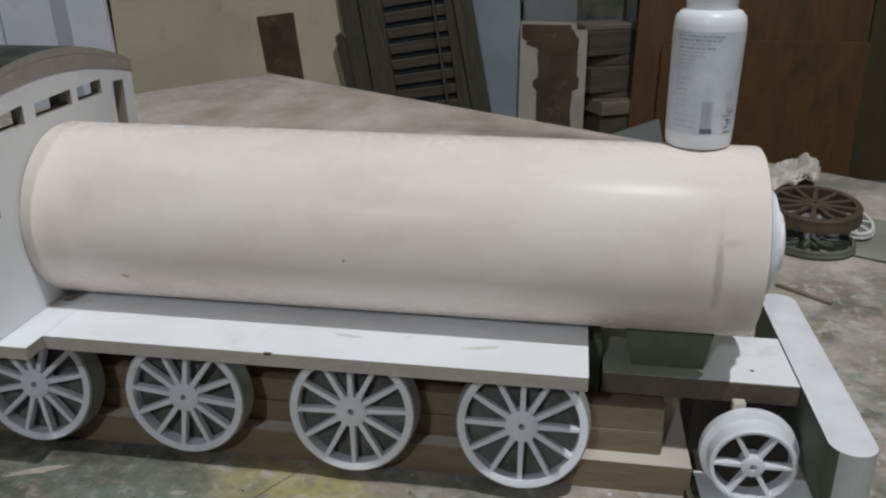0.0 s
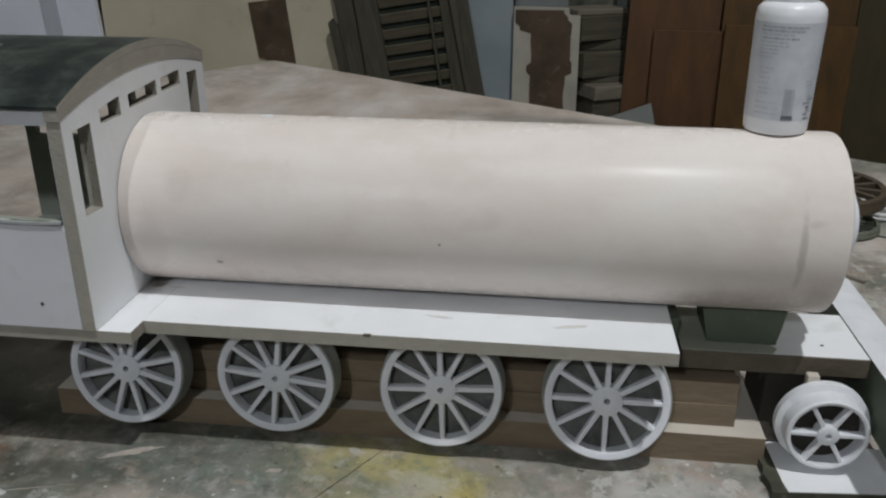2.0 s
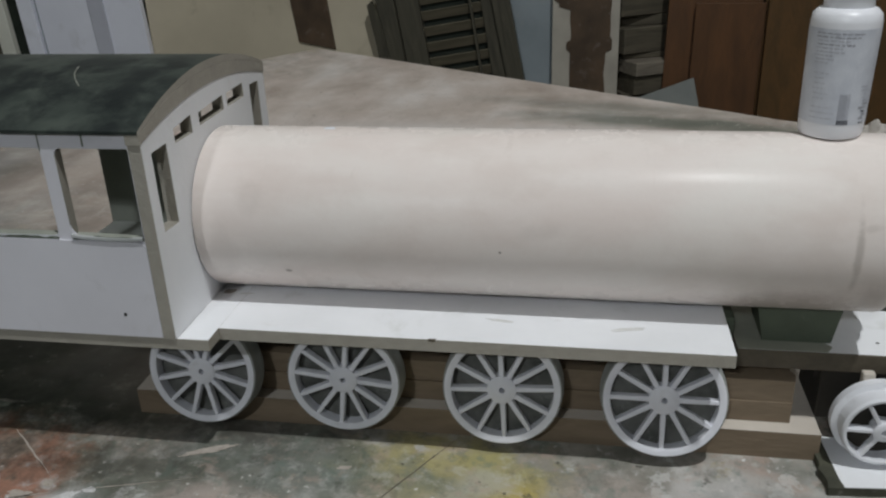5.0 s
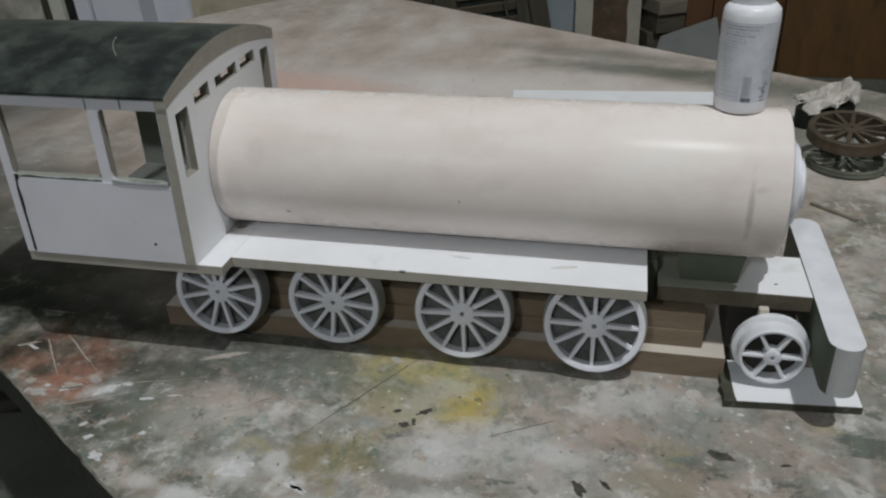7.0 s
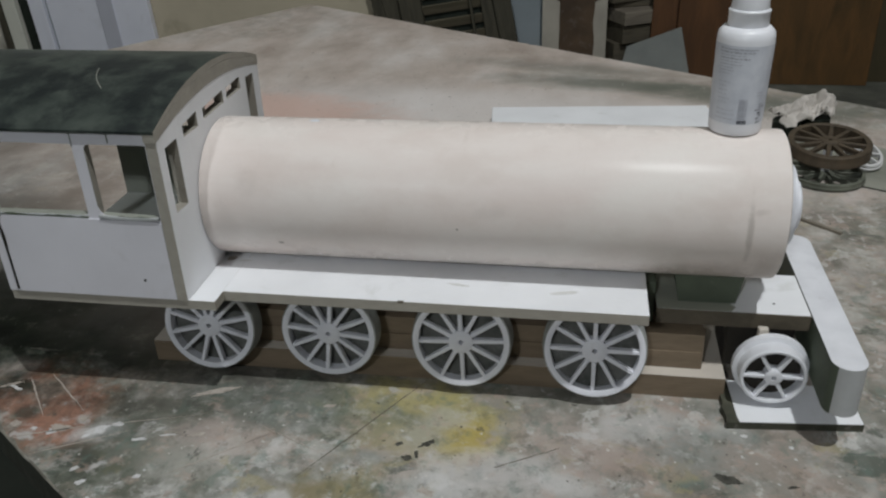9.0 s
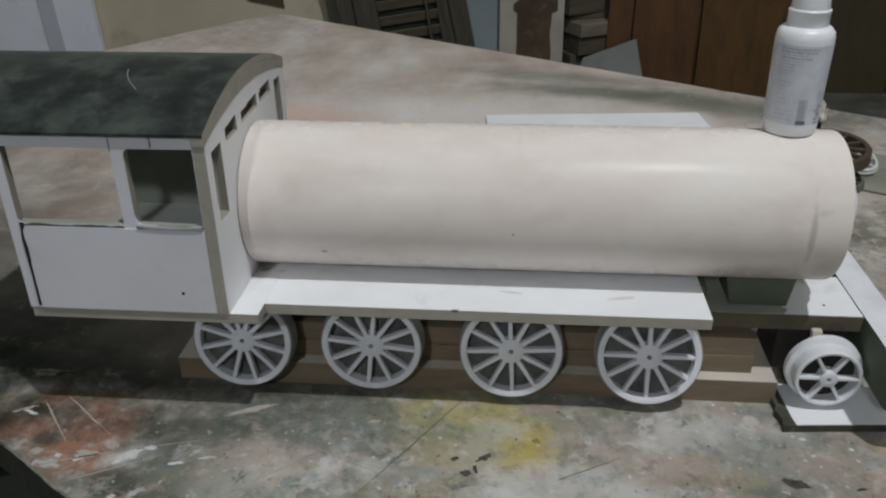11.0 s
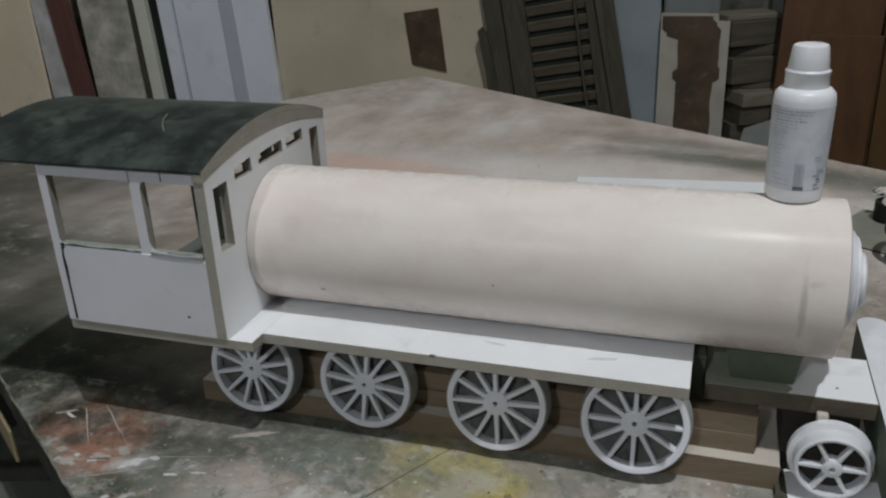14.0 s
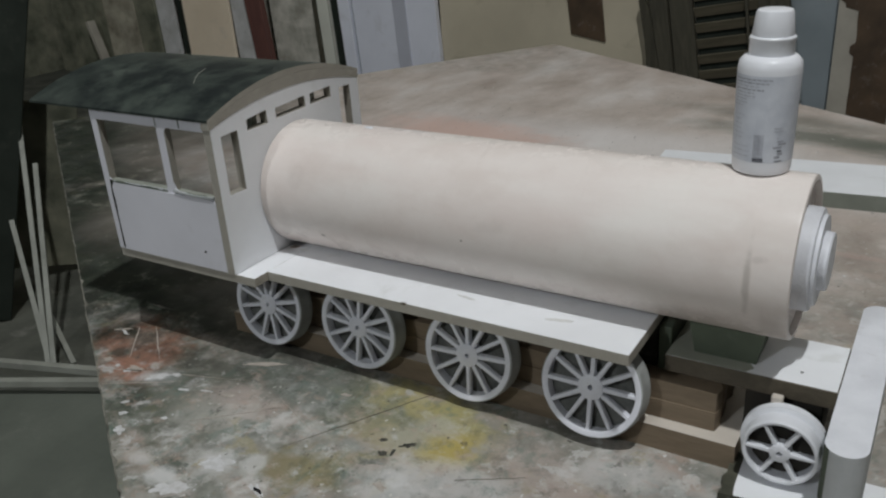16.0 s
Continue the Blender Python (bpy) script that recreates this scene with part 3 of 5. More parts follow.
def rod(bm, a, b, r, seg=10):
    a, b = Vector(a), Vector(b)
    m = Matrix.Translation(a) @ (b - a).to_track_quat("Z", "Y").to_matrix().to_4x4()
    return lathe(bm, [(0, 0), (r, 0), (r, (b - a).length), (0, (b - a).length)], m, seg)


def bar(bm, a, b, w, t):
    """A squared stick from a to b."""
    a, b = Vector(a), Vector(b)
    m = Matrix.Translation(a) @ (b - a).to_track_quat("Z", "Y").to_matrix().to_4x4()
    return prism(bm, [(-w / 2, -t / 2), (w / 2, -t / 2), (w / 2, t / 2), (-w / 2, t / 2)], 0, (b - a).length, m)


def panel(bm, us, bottom, top, holes, place, thick):
    """A sheet over u and z with openings (u0, u1, z0 at u0, z1 at u0, z0 at u1, z1 at u1)."""
    us = sorted(set(us) | {h[k] for h in holes for k in (0, 1)})
    for a, b in zip(us, us[1:]):
        cuts = []
        for u0, u1, z00, z10, z01, z11 in holes:
            if u0 - 1e-9 <= a and b <= u1 + 1e-9:
                f, g = (a - u0) / (u1 - u0), (b - u0) / (u1 - u0)
                cuts.append((z00 + (z01 - z00) * f, z00 + (z01 - z00) * g, z10 + (z11 - z10) * f, z10 + (z11 - z10) * g))
        la, lb = bottom(a), bottom(b)
        for za, zb, ha, hb in sorted(cuts) + [(top(a), top(b), None, None)]:
            hexa(bm, [place(a, la, 0), place(b, lb, 0), place(b, zb, 0), place(a, za, 0), place(a, la, thick), place(b, lb, thick), place(b, zb, thick), place(a, za, thick)])
            la, lb = ha, hb
    seen = {}
    for f in bm.faces:
        seen.setdefault(tuple(sorted(tuple(round(c, 5) for c in v.co) for v in f.verts)), []).append(f)
    bmesh.ops.delete(bm, geom=[f for same in seen.values() if len(same) > 1 for f in same], context="FACES_ONLY")
    bmesh.ops.remove_doubles(bm, verts=bm.verts, dist=1e-6)
    return bm


UP_TO_FRONT = Matrix.Rotation(radians(90), 4, "X")  # z of a lathe to -y


def wheel_meshes(tag, r, depth, flange, hub, spoke_w, rim_w, mat):
    """Rim, hub and spoke about the z axis, outer face at z = 0, body towards -z."""
    q = r - rim_w
    rim = lathe(bmesh.new(), [(q, 0), (q + 0.0008, 0.0006), (r - 0.0015, 0.0006), (r, -0.001), (r * 1.0, -depth * 0.62), (r + flange, -depth * 0.70), (r + flange, -depth), (q, -depth), (q, 0)], seg=64)
    bmesh.ops.remove_doubles(rim, verts=rim.verts, dist=1e-7)
    bmesh.ops.recalc_face_normals(rim, faces=rim.faces)
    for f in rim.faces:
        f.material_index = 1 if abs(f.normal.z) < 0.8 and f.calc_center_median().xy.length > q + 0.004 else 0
    hb = lathe(bmesh.new(), [(0.0028, -0.012), (0.0028, 0.0012), (hub - 0.0012, 0.0012), (hub, 0.0002), (hub, -0.012), (0.0028, -0.012)], seg=28)
    bmesh.ops.remove_doubles(hb, verts=hb.verts, dist=1e-7)
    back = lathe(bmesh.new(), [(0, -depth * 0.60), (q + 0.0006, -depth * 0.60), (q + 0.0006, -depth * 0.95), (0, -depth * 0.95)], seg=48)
    sp = bmesh.new()
    w0, w1, a, b = spoke_w * 0.62, spoke_w * 0.5, hub - 0.001, q + 0.0005
    prism(sp, [(a, -w0), (b, -w1), (b, w1), (a, w0)], -0.008, -0.0004)
    bmesh.ops.bevel(sp, geom=[e for e in sp.edges if abs(e.verts[0].co.z + 0.0004) < 1e-6 and abs(e.verts[1].co.z + 0.0004) < 1e-6], offset=0.0007, segments=1, affect="EDGES")
    # the lead wheel's near-black disc is added to shade its open inside
    return finish("rim_" + tag, rim, [mat, TREAD if tag == "drive" else mat], True), finish("hub_" + tag, hb, mat, True), finish("spoke_" + tag, sp, mat), finish("backing_" + tag, back, SHADECORE if tag == "lead" else BACKING, True)


def put_wheel(meshes, parent, m, spokes, first, label="", backed=False):
    rim, hub, spoke, back = meshes
    w = share("wheel", rim, parent, m)
    tagged(w, label)
    share("hub", hub, w, Matrix())
    if backed:
        share("backing", back, w, Matrix())
    for k in range(spokes):
        share("spoke", spoke, w, Matrix.Rotation(radians(first + 360 / spokes * k), 4, "Z"))
    return w

# ---- the room ----
TOP = 0.7356  # bench top
TURN = -33.3  # the bench stands askew to the locomotive


def slab(name, x0, x1, y0, y1, z0, z1, mat, label):
    return part(name, boxed(x0, x1, y0, y1, z0, z1), mat, None, label, kind="structure")


slab("floor", -6.2, 4.2, -6.8, 4.45, -0.12, 0.0, CONCRETE, "dusty dark concrete workshop floor")
slab("ceiling", -6.2, 4.2, -6.8, 4.45, 7.0, 7.15, ROOMWALL, "plain dim workshop ceiling")
slab("wall_north", -6.2, 4.2, 4.27, 4.45, 0.0, 7.0, PLASTER, "stained grey-brown plaster wall behind the bench")
slab("wall_south", -6.2, 4.2, -6.8, -6.6, 0.0, 7.0, ROOMWALL, "plain dim plaster wall")
slab("wall_west", -6.2, -6.02, -6.6, 4.27, 0.0, 7.0, GREENMOTTLE, "greenish stained plaster side wall")
slab("wall_east", 4.02, 4.2, -6.6, 4.27, 0.0, 7.0, ROOMWALL, "plain dim side wall")

# ---- the bench ----
U0, U1, V0, V1 = -1.632, 1.45, -0.227, 1.482
bench_turn = Matrix.Rotation(radians(TURN), 4, "Z")
bench = new("workbench")
bench.matrix_basis = bench_turn
tagged(bench, "large old workbench covered in spilt and scraped paint", "workbench")
bm = bmesh.new()
rng = random.Random(5)
rim_pts, worn_pts = [], []
corners = [(U0, V0), (U1, V0), (U1, V1), (U0, V1)]
for (ax, ay), (bx, by) in zip(corners, corners[1:] + corners[:1]):
    steps = 260
    for k in range(steps):
        f = k / steps
        x, y = ax + (bx - ax) * f, ay + (by - ay) * f
        off = 0.0012 * noise.noise(Vector((x * 14, y * 14, 0))) + rng.uniform(-0.0006, 0.0006) - (0.002 if rng.random() < 0.05 else 0)
        n = Vector((by - ay, ax - bx)).normalized()
        rim_pts.append((x + n.x * off, y + n.y * off))
        back = off - 0.0016 - 0.0012 * abs(noise.noise(Vector((x * 40, y * 40, 3)))) - (rng.uniform(0.001, 0.004) if rng.random() < 0.10 else 0)
        worn_pts.append((x + n.x * back, y + n.y * back))
low_rim = [bm.verts.new((x, y, TOP - 0.045)) for x, y in rim_pts]
mid_rim = [bm.verts.new((x, y, TOP - 0.0025)) for x, y in rim_pts]
top_rim = [bm.verts.new((x, y, TOP)) for x, y in worn_pts]
bm.faces.new(top_rim).material_index = 0
bm.faces.new(low_rim).material_index = 1
for lower, upper, index in ((low_rim, mid_rim, 1), (mid_rim, top_rim, 2)):
    for k in range(len(lower)):
        j = (k + 1) % len(lower)
        bm.faces.new((lower[k], lower[j], upper[j], upper[k])).material_index = index
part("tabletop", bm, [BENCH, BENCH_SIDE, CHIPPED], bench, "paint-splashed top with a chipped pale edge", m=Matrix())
for u, v in ((U0 + 0.1, V0 + 0.1), (U1 - 0.1, V0 + 0.1), (U1 - 0.1, V1 - 0.1), (U0 + 0.1, V1 - 0.1)):
    part("leg", boxed(u - 0.04, u + 0.04, v - 0.04, v + 0.04, 0, TOP - 0.045, bevel=0.004), BENCH_SIDE, bench, m=Matrix())
part("side_batten", boxed(-1.32, -0.345, V0 - 0.006, V0 - 0.001, 0.585, 0.640, bevel=0.002, seg=1), BATTEN, bench, "plain tan batten under the edge", m=Matrix())
for v in (V0 + 0.10, V1 - 0.10):
    part("apron", boxed(U0 + 0.14, U1 - 0.14, v - 0.015, v + 0.015, TOP - 0.145, TOP - 0.045), BENCH_SIDE, bench, m=Matrix())

# single drips, chips and scratches of paint on the top
rng = random.Random(33)
for x, y, rx, ry, angle, paint in (
    (-0.094, -0.123, 0.0150, 0.0075, 40, DRIP_WHITE),
    (-0.075, -0.110, 0.0060, 0.0040, 10, DRIP_WHITE),
    (-0.138, -0.123, 0.0110, 0.0055, 0, DRIP_PALE),
    (0.175, -0.232, 0.0130, 0.0024, -12, DRIP_WHITE),
    (-0.204, -0.068, 0.0400, 0.0009, -49, DRIP_PALE),
    (-0.168, -0.060, 0.0480, 0.0008, -39, DRIP_PALE),
    (-0.147, -0.131, 0.0420, 0.0009, 20, DRIP_PALE),
    (-0.105, -0.145, 0.0520, 0.0006, 28, DRIP_PALE),
    (-0.045, -0.099, 0.0480, 0.0005, 16, DRIP_PALE),
    (-0.010, -0.120, 0.0100, 0.0012, 12, DRIP_WHITE),
    (-0.014, -0.185, 0.0040, 0.0028, 30, DRIP_WHITE),
    (-0.045, -0.226, 0.0090, 0.0050, -30, DRIP_WHITE),
    (-0.121, -0.105, 0.0050, 0.0060, 60, DRIP_PALE),
    (0.060, -0.140, 0.0460, 0.0006, 41, DRIP_PALE),
    (0.380, -0.110, 0.0400, 0.0005, 30, DRIP_BROWN),
    (0.128, -0.110, 0.0300, 0.0006, -24, DRIP_PALE),
    (-0.244, -0.056, 0.0140, 0.0020, 30, DRIP_PALE),
    (0.205, -0.076, 0.0800, 0.0006, 59, DRIP_BROWN),
    (0.092, -0.272, 0.0200, 0.0090, 35, DRIP_WHITE),
    (0.107, -0.218, 0.0170, 0.0120, 20, DRIP_WHITE),
    (0.178, -0.232, 0.0120, 0.0026, -38, DRIP_WHITE),
    (0.022, -0.115, 0.0085, 0.0028, 20, DRIP_PALE),
    (-0.168, -0.128, 0.0040, 0.0030, 0, DRIP_WHITE),
    (-0.145, -0.132, 0.0055, 0.0030, 20, DRIP_WHITE),
    (-0.040, -0.131, 0.0080, 0.0022, 10, DRIP_WHITE),
    (-0.086, -0.183, 0.0045, 0.0030, 50, DRIP_WHITE),
    (0.611, -0.045, 0.0034, 0.0022, 0, DRIP_WHITE),
    (-0.235, -0.061, 0.0120, 0.0022, -20, DRIP_WHITE),
    (0.155, -0.049, 0.0060, 0.0030, 10, DRIP_PALE),
    (0.288, -0.169, 0.0090, 0.0040, -15, DRIP_PALE),
    (0.647, -0.117, 0.0055, 0.0018, 15, DRIP_BLACK),
    (-0.194, -0.123, 0.0065, 0.0045, 0, DRIP_PALE),
    (-0.069, -0.201, 0.0055, 0.0030, 30, DRIP_WHITE),
    (0.247, -0.102, 0.0045, 0.0026, 20, DRIP_BLACK),
    (0.277, -0.098, 0.0085, 0.0036, 35, DRIP_BLACK),
    (0.260, -0.123, 0.0056, 0.0038, -30, DRIP_BLACK),
    (0.269, -0.117, 0.0022, 0.0065, 10, DRIP_BLACK),
    (0.449, -0.185, 0.0050, 0.0100, 20, DRIP_BLACK),
    (0.474, -0.175, 0.0025, 0.0070, 40, DRIP_BLACK),
    (0.586, -0.113, 0.0130, 0.0060, -20, DRIP_BLACK),
    (0.015, -0.038, 0.0260, 0.0040, 25, DRIP_PALE),
    (-0.247, 0.018, 0.0200, 0.0025, 0, DRIP_BLACK),
):
    bm, pts, steps = bmesh.new(), [], 40
    seed = rng.uniform(0, 90)
    for k in range(steps):
        a = 2 * math.pi * k / steps
        r = 1 + 0.55 * noise.noise(Vector((1.6 * math.cos(a) + seed, 1.6 * math.sin(a), 0))) + 0.30 * noise.noise(Vector((4.5 * math.cos(a), 4.5 * math.sin(a) + seed, 2)))
        q = Vector((rx * r * math.cos(a), ry * r * math.sin(a), 0))
        if rx > 0.012 and ry < 0.003:
            q.y += 0.0012 * noise.noise(Vector((q.x * 90, seed, 5)))
        pts.append(q)
    place = bench_turn.inverted() @ Matrix.Translation((x, y, TOP)) @ Matrix.Rotation(radians(angle), 4, "Z")
    prism(bm, [(q.x, q.y) for q in pts], -0.0002, 0.00035, place)
    part("paint_drip", bm, paint, bench, m=Matrix())

# ---- the locomotive ----
loco = thing("model_locomotive", (0.25, 0.079, TOP), "unfinished wooden model steam locomotive with cream pipe boiler and white boards", "model train")
Y0, AXZ, R = 0.079, 0.952, 0.080  # boiler axis and radius
ALONG = Matrix.Translation((0, Y0, AXZ)) @ Matrix.Rotation(radians(90), 4, "Y")

bm = lathe(bmesh.new(), [(0.070, 0.0140), (0.0775, 0.0135), (0.0795, 0.0145), (R, 0.0165), (R, 0.20), (R, 0.42), (R, 0.6285), (0.0795, 0.6310), (0.0780, 0.6320), (0.0745, 0.6320), (0.0740, 0.6260), (0.0, 0.6260)], ALONG, 96)
boiler = part("boiler", bm, PIPE, loco, "cream plastic pipe with grey smudges", True)
bm = lathe(bmesh.new(), [(0.050, 0.6255), (0.050, 0.6400), (0.0485, 0.6420), (0.044, 0.6425), (0.0435, 0.6460), (0.0, 0.6460)], ALONG, 64)
door = part("smokebox_door", bm, BRIGHT, loco, "stepped white round smokebox door", True)
bm = lathe(bmesh.new(), [(0.028, 0.6455), (0.028, 0.6525), (0.0265, 0.6540), (0.0, 0.6540)], ALONG, 48)
part("door_boss", bm, BRIGHT, door, "", True)

bm = bmesh.new()
bmesh.ops.create_icosphere(bm, subdivisions=2, radius=1.0)
for v in bm.verts:
    k = 1 + 0.5 * noise.noise(v.co * 1.7)
    v.co = Vector((0.129 + v.co.x * 0.0065 * k, 0.083 + v.co.y * 0.0035 * k, 1.0319 + v.co.z * 0.0011 * k))
part("dried_drip", bm, BRIGHT, boiler, "dried white drip", True)

# running board, cab floor and front deck
ZB = 0.8745
bm = faced(boxed(0.0427, 0.502, -0.037, 0.195, ZB - 0.012, ZB), 2)
board = part("running_board", bm, [WHITE, EDGE], loco, "white board with bare brown edge")
bm = bmesh.new()
prism(bm, [(0.2395, -0.0371), (0.2440, -0.0373), (0.2458, -0.0371), (0.2468, -0.0352), (0.2442, -0.0358), (0.2405, -0.0356)], ZB - 0.002, ZB + 0.0004)
part("chip", bm, DECKEDGE, board)
bm = faced(boxed(-0.199, 0.0427, -0.060, 0.218, 0.8636, 0.8747), 2)
part("cab_floor", bm, [WHITE, EDGE], loco, "white floor board with bare brown edge")
bm = faced(boxed(0.516, 0.6795, 0.034, 0.124, 0.822, 0.841, bevel=0.0008, seg=1), 2)
deck = part("front_deck", bm, [WHITE, DECKEDGE], loco, "white front deck with dark brown edge")
rng = random.Random(8)
shade_edge = [(0.598 + rng.uniform(-0.004, 0.004), 0.0352 + 0.0876 * k / 9) for k in range(10)]
# patch darkens the deck where the boiler's shadow falls
part("bare_face", prism(bmesh.new(), [(0.517, 0.1228), (0.517, 0.0352)] + shade_edge, 0.8408, 0.8413), SHADEDECK, deck, "dull grey-green patch that paints shade on the end of the deck")
# added block keeps the gap behind the board's end dark
part("end_block", boxed(0.5023, 0.5157, 0.056, 0.194, 0.800, 0.8605, bevel=0.001, seg=1), INNER, loco, "added dark block that closes the gap behind the running board's end")

for x, y, z, rx, ry, angle, holder, paint in ((0.024, 0.037, ZB + 0.0004, 0.006, 0.004, 30, board, DRIP_PALE), (0.042, 0.034, ZB, 0.007, 0.0016, 10, board, SMUDGE), (0.415, -0.001, ZB, 0.016, 0.0030, 12, board, SMUDGE), (0.300, 0.004, ZB, 0.012, 0.0022, -8, board, SMUDGE), (0.644, 0.057, 0.841, 0.0016, 0.0013, 0, deck, GAP)):
    bm, rnd = bmesh.new(), x * 700
    pts = [(rx * (1 + 0.5 * noise.noise(Vector((2 * math.cos(a) + rnd, 2 * math.sin(a), 0)))) * math.cos(a), ry * (1 + 0.5 * noise.noise(Vector((2 * math.cos(a), rnd, 2 * math.sin(a))))) * math.sin(a)) for a in [2 * math.pi * k / 24 for k in range(24)]]
    prism(bm, pts, -0.0003, 0.0003, Matrix.Translation((x, y, z)) @ Matrix.Rotation(radians(angle), 4, "Z"))
    part("smudge", bm, paint, holder)

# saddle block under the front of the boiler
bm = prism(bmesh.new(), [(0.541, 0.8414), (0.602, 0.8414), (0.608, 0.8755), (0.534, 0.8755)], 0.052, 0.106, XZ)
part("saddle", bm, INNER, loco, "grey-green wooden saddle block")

# buffer beam with round ends
bm, pts = bmesh.new(), []
hw = 0.0175
for k in range(17):
    a = math.pi * k / 16
    pts.append((0.6975 + hw * math.cos(a), 0.213 + hw * math.sin(a)))
for k in range(17):
    a = math.pi + math.pi * k / 16
    pts.append((0.6975 + hw * math.cos(a), -0.045 + hw * math.sin(a)))
prism(bm, pts, 0.784, 0.8413)
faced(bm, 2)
# sides greyer, left faces darkest: shade put into the colour by facing
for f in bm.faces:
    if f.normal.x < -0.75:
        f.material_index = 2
part("buffer_beam", bm, [BRIGHT, BEAMSIDE, INNER], loco, "thick round-ended white buffer beam, shade put into its greyer sides", True)

PALETOP = painted("pale_plank_face", (0.62, 0.57, 0.50), (0.52, 0.47, 0.41), 12, 0.6)
# stacked frame planks under the boards, sawn rough at the front end
rng = random.Random(17)
jag = [rng.uniform(-0.0035, 0.0035) for _ in range(14)]
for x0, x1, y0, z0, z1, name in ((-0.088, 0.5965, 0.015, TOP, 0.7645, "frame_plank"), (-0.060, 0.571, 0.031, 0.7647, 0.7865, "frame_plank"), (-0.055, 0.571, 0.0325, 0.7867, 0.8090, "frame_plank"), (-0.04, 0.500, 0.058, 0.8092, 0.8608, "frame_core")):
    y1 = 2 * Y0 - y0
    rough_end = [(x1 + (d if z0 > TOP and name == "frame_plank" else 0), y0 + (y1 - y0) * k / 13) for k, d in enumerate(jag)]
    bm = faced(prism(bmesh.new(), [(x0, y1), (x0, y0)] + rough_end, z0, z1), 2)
    face = {"frame_core": SHADECORE}.get(name, BLOCK)
    part(name, bm, [PALETOP if z0 == TOP else face, face], loco, "bare brown fibreboard plank" if name == "frame_plank" else "wooden core, darkened for the shade under the boards")
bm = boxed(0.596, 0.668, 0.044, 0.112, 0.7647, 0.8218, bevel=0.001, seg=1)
part("bogie_block", bm, SHADECORE, loco, "bogie block, the deck's shadow put into its dark colour")
bm = rod(bmesh.new(), (0.638, 0.0, 0.788), (0.638, 0.050, 0.788), 0.004, 14)
part("axle", bm, WHEEL, loco, "", True)
bm = boxed(0.6240, 0.6345, 0.0200, 0.0279, 0.800, 0.8300, bevel=0.001, seg=1)
part("bracket", bm, PALETOP, loco, "small pale wooden bracket over the leading wheel")

# driving wheels and the small leading wheel
big = wheel_meshes("drive", 0.0567, 0.021, 0.0012, 0.0140, 0.0041, 0.0080, WHEEL)
for x, first, lean in ((0.0, 14, 8), (0.1465, -6, 3), (0.3015, 3, 8), (0.4505, 0, 11)):
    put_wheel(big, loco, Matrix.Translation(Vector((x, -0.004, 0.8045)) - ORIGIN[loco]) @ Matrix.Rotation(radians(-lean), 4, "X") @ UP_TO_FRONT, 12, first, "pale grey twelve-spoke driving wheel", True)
    bm = rod(bmesh.new(), (x, 0.008, 0.805), (x, 0.034, 0.805), 0.0045, 12)
    part("axle", bm, BLOCK, loco, "", True)
small = wheel_meshes("lead", 0.0350, 0.026, 0.0050, 0.0095, 0.0034, 0.0042, LEADWHEEL)
put_wheel(small, loco, Matrix.Translation(Vector((0.6405, -0.006, 0.7862)) - ORIGIN[loco]) @ UP_TO_FRONT, 6, 0, "white six-spoke leading wheel", True)

# cab: front wall with windows, side wall, roof
CY0, CY1 = -0.062, 0.218


def arch(y, ends, rise):
    f = (y - Y0) / ((CY1 - CY0) / 2)
    return ends + rise * (1 - f * f)


ys = [CY0 + (CY1 - CY0) * k / 28 for k in range(29)]
holes = [
    (-0.0475, -0.0205, 0.974, 1.0452, 0.973, 1.0462),
    (0.1750, 0.1990, 0.974, 1.0530, 0.974, 1.0520),
    (-0.0038, 0.0318, 1.0412, 1.0540, 1.0410, 1.0578),
    (0.0480, 0.1045, 1.0432, 1.0556, 1.0440, 1.0585),
    (0.1145, 0.1570, 1.0445, 1.0582, 1.0448, 1.0592),
]
bm = panel(bmesh.new(), ys, lambda y: 0.8752, lambda y: arch(y, 1.0570, 0.0190), holes, lambda y, z, w: (0.0130 - w, y, z), 0.0118)


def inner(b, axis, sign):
    """Sheet faces turned to the inside of the cab, and sills, take the third material, coloured as shade."""
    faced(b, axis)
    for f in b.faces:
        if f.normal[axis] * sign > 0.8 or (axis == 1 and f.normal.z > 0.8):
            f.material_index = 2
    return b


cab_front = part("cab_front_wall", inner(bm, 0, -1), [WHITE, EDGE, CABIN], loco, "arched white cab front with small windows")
holes = [
    (-0.1890, -0.0800, 0.9725, 1.0528, 0.9735, 1.0524),
    (-0.0675, -0.0004, 0.9730, 1.0524, 0.9712, 1.0526),
]
bm = panel(bmesh.new(), [-0.2000, 0.0010], lambda x: 0.8752, lambda x: 1.0664, holes, lambda x, z, w: (x, -0.0605 + w, z), 0.010)
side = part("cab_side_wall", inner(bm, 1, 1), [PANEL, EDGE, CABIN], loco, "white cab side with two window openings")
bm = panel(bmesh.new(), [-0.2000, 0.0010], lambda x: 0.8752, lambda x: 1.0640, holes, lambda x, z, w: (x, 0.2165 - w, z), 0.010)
part("cab_far_wall", inner(bm, 1, -1), [PANEL, CABIN, CABIN], loco, "cab side with two window openings, shade painted into its grey-green inside")
part("inner_floor", boxed(-0.198, 0.0008, -0.0495, 0.2055, 0.8750, 0.8765), FLOORIN, loco, "dull grey-green cab floor lining")
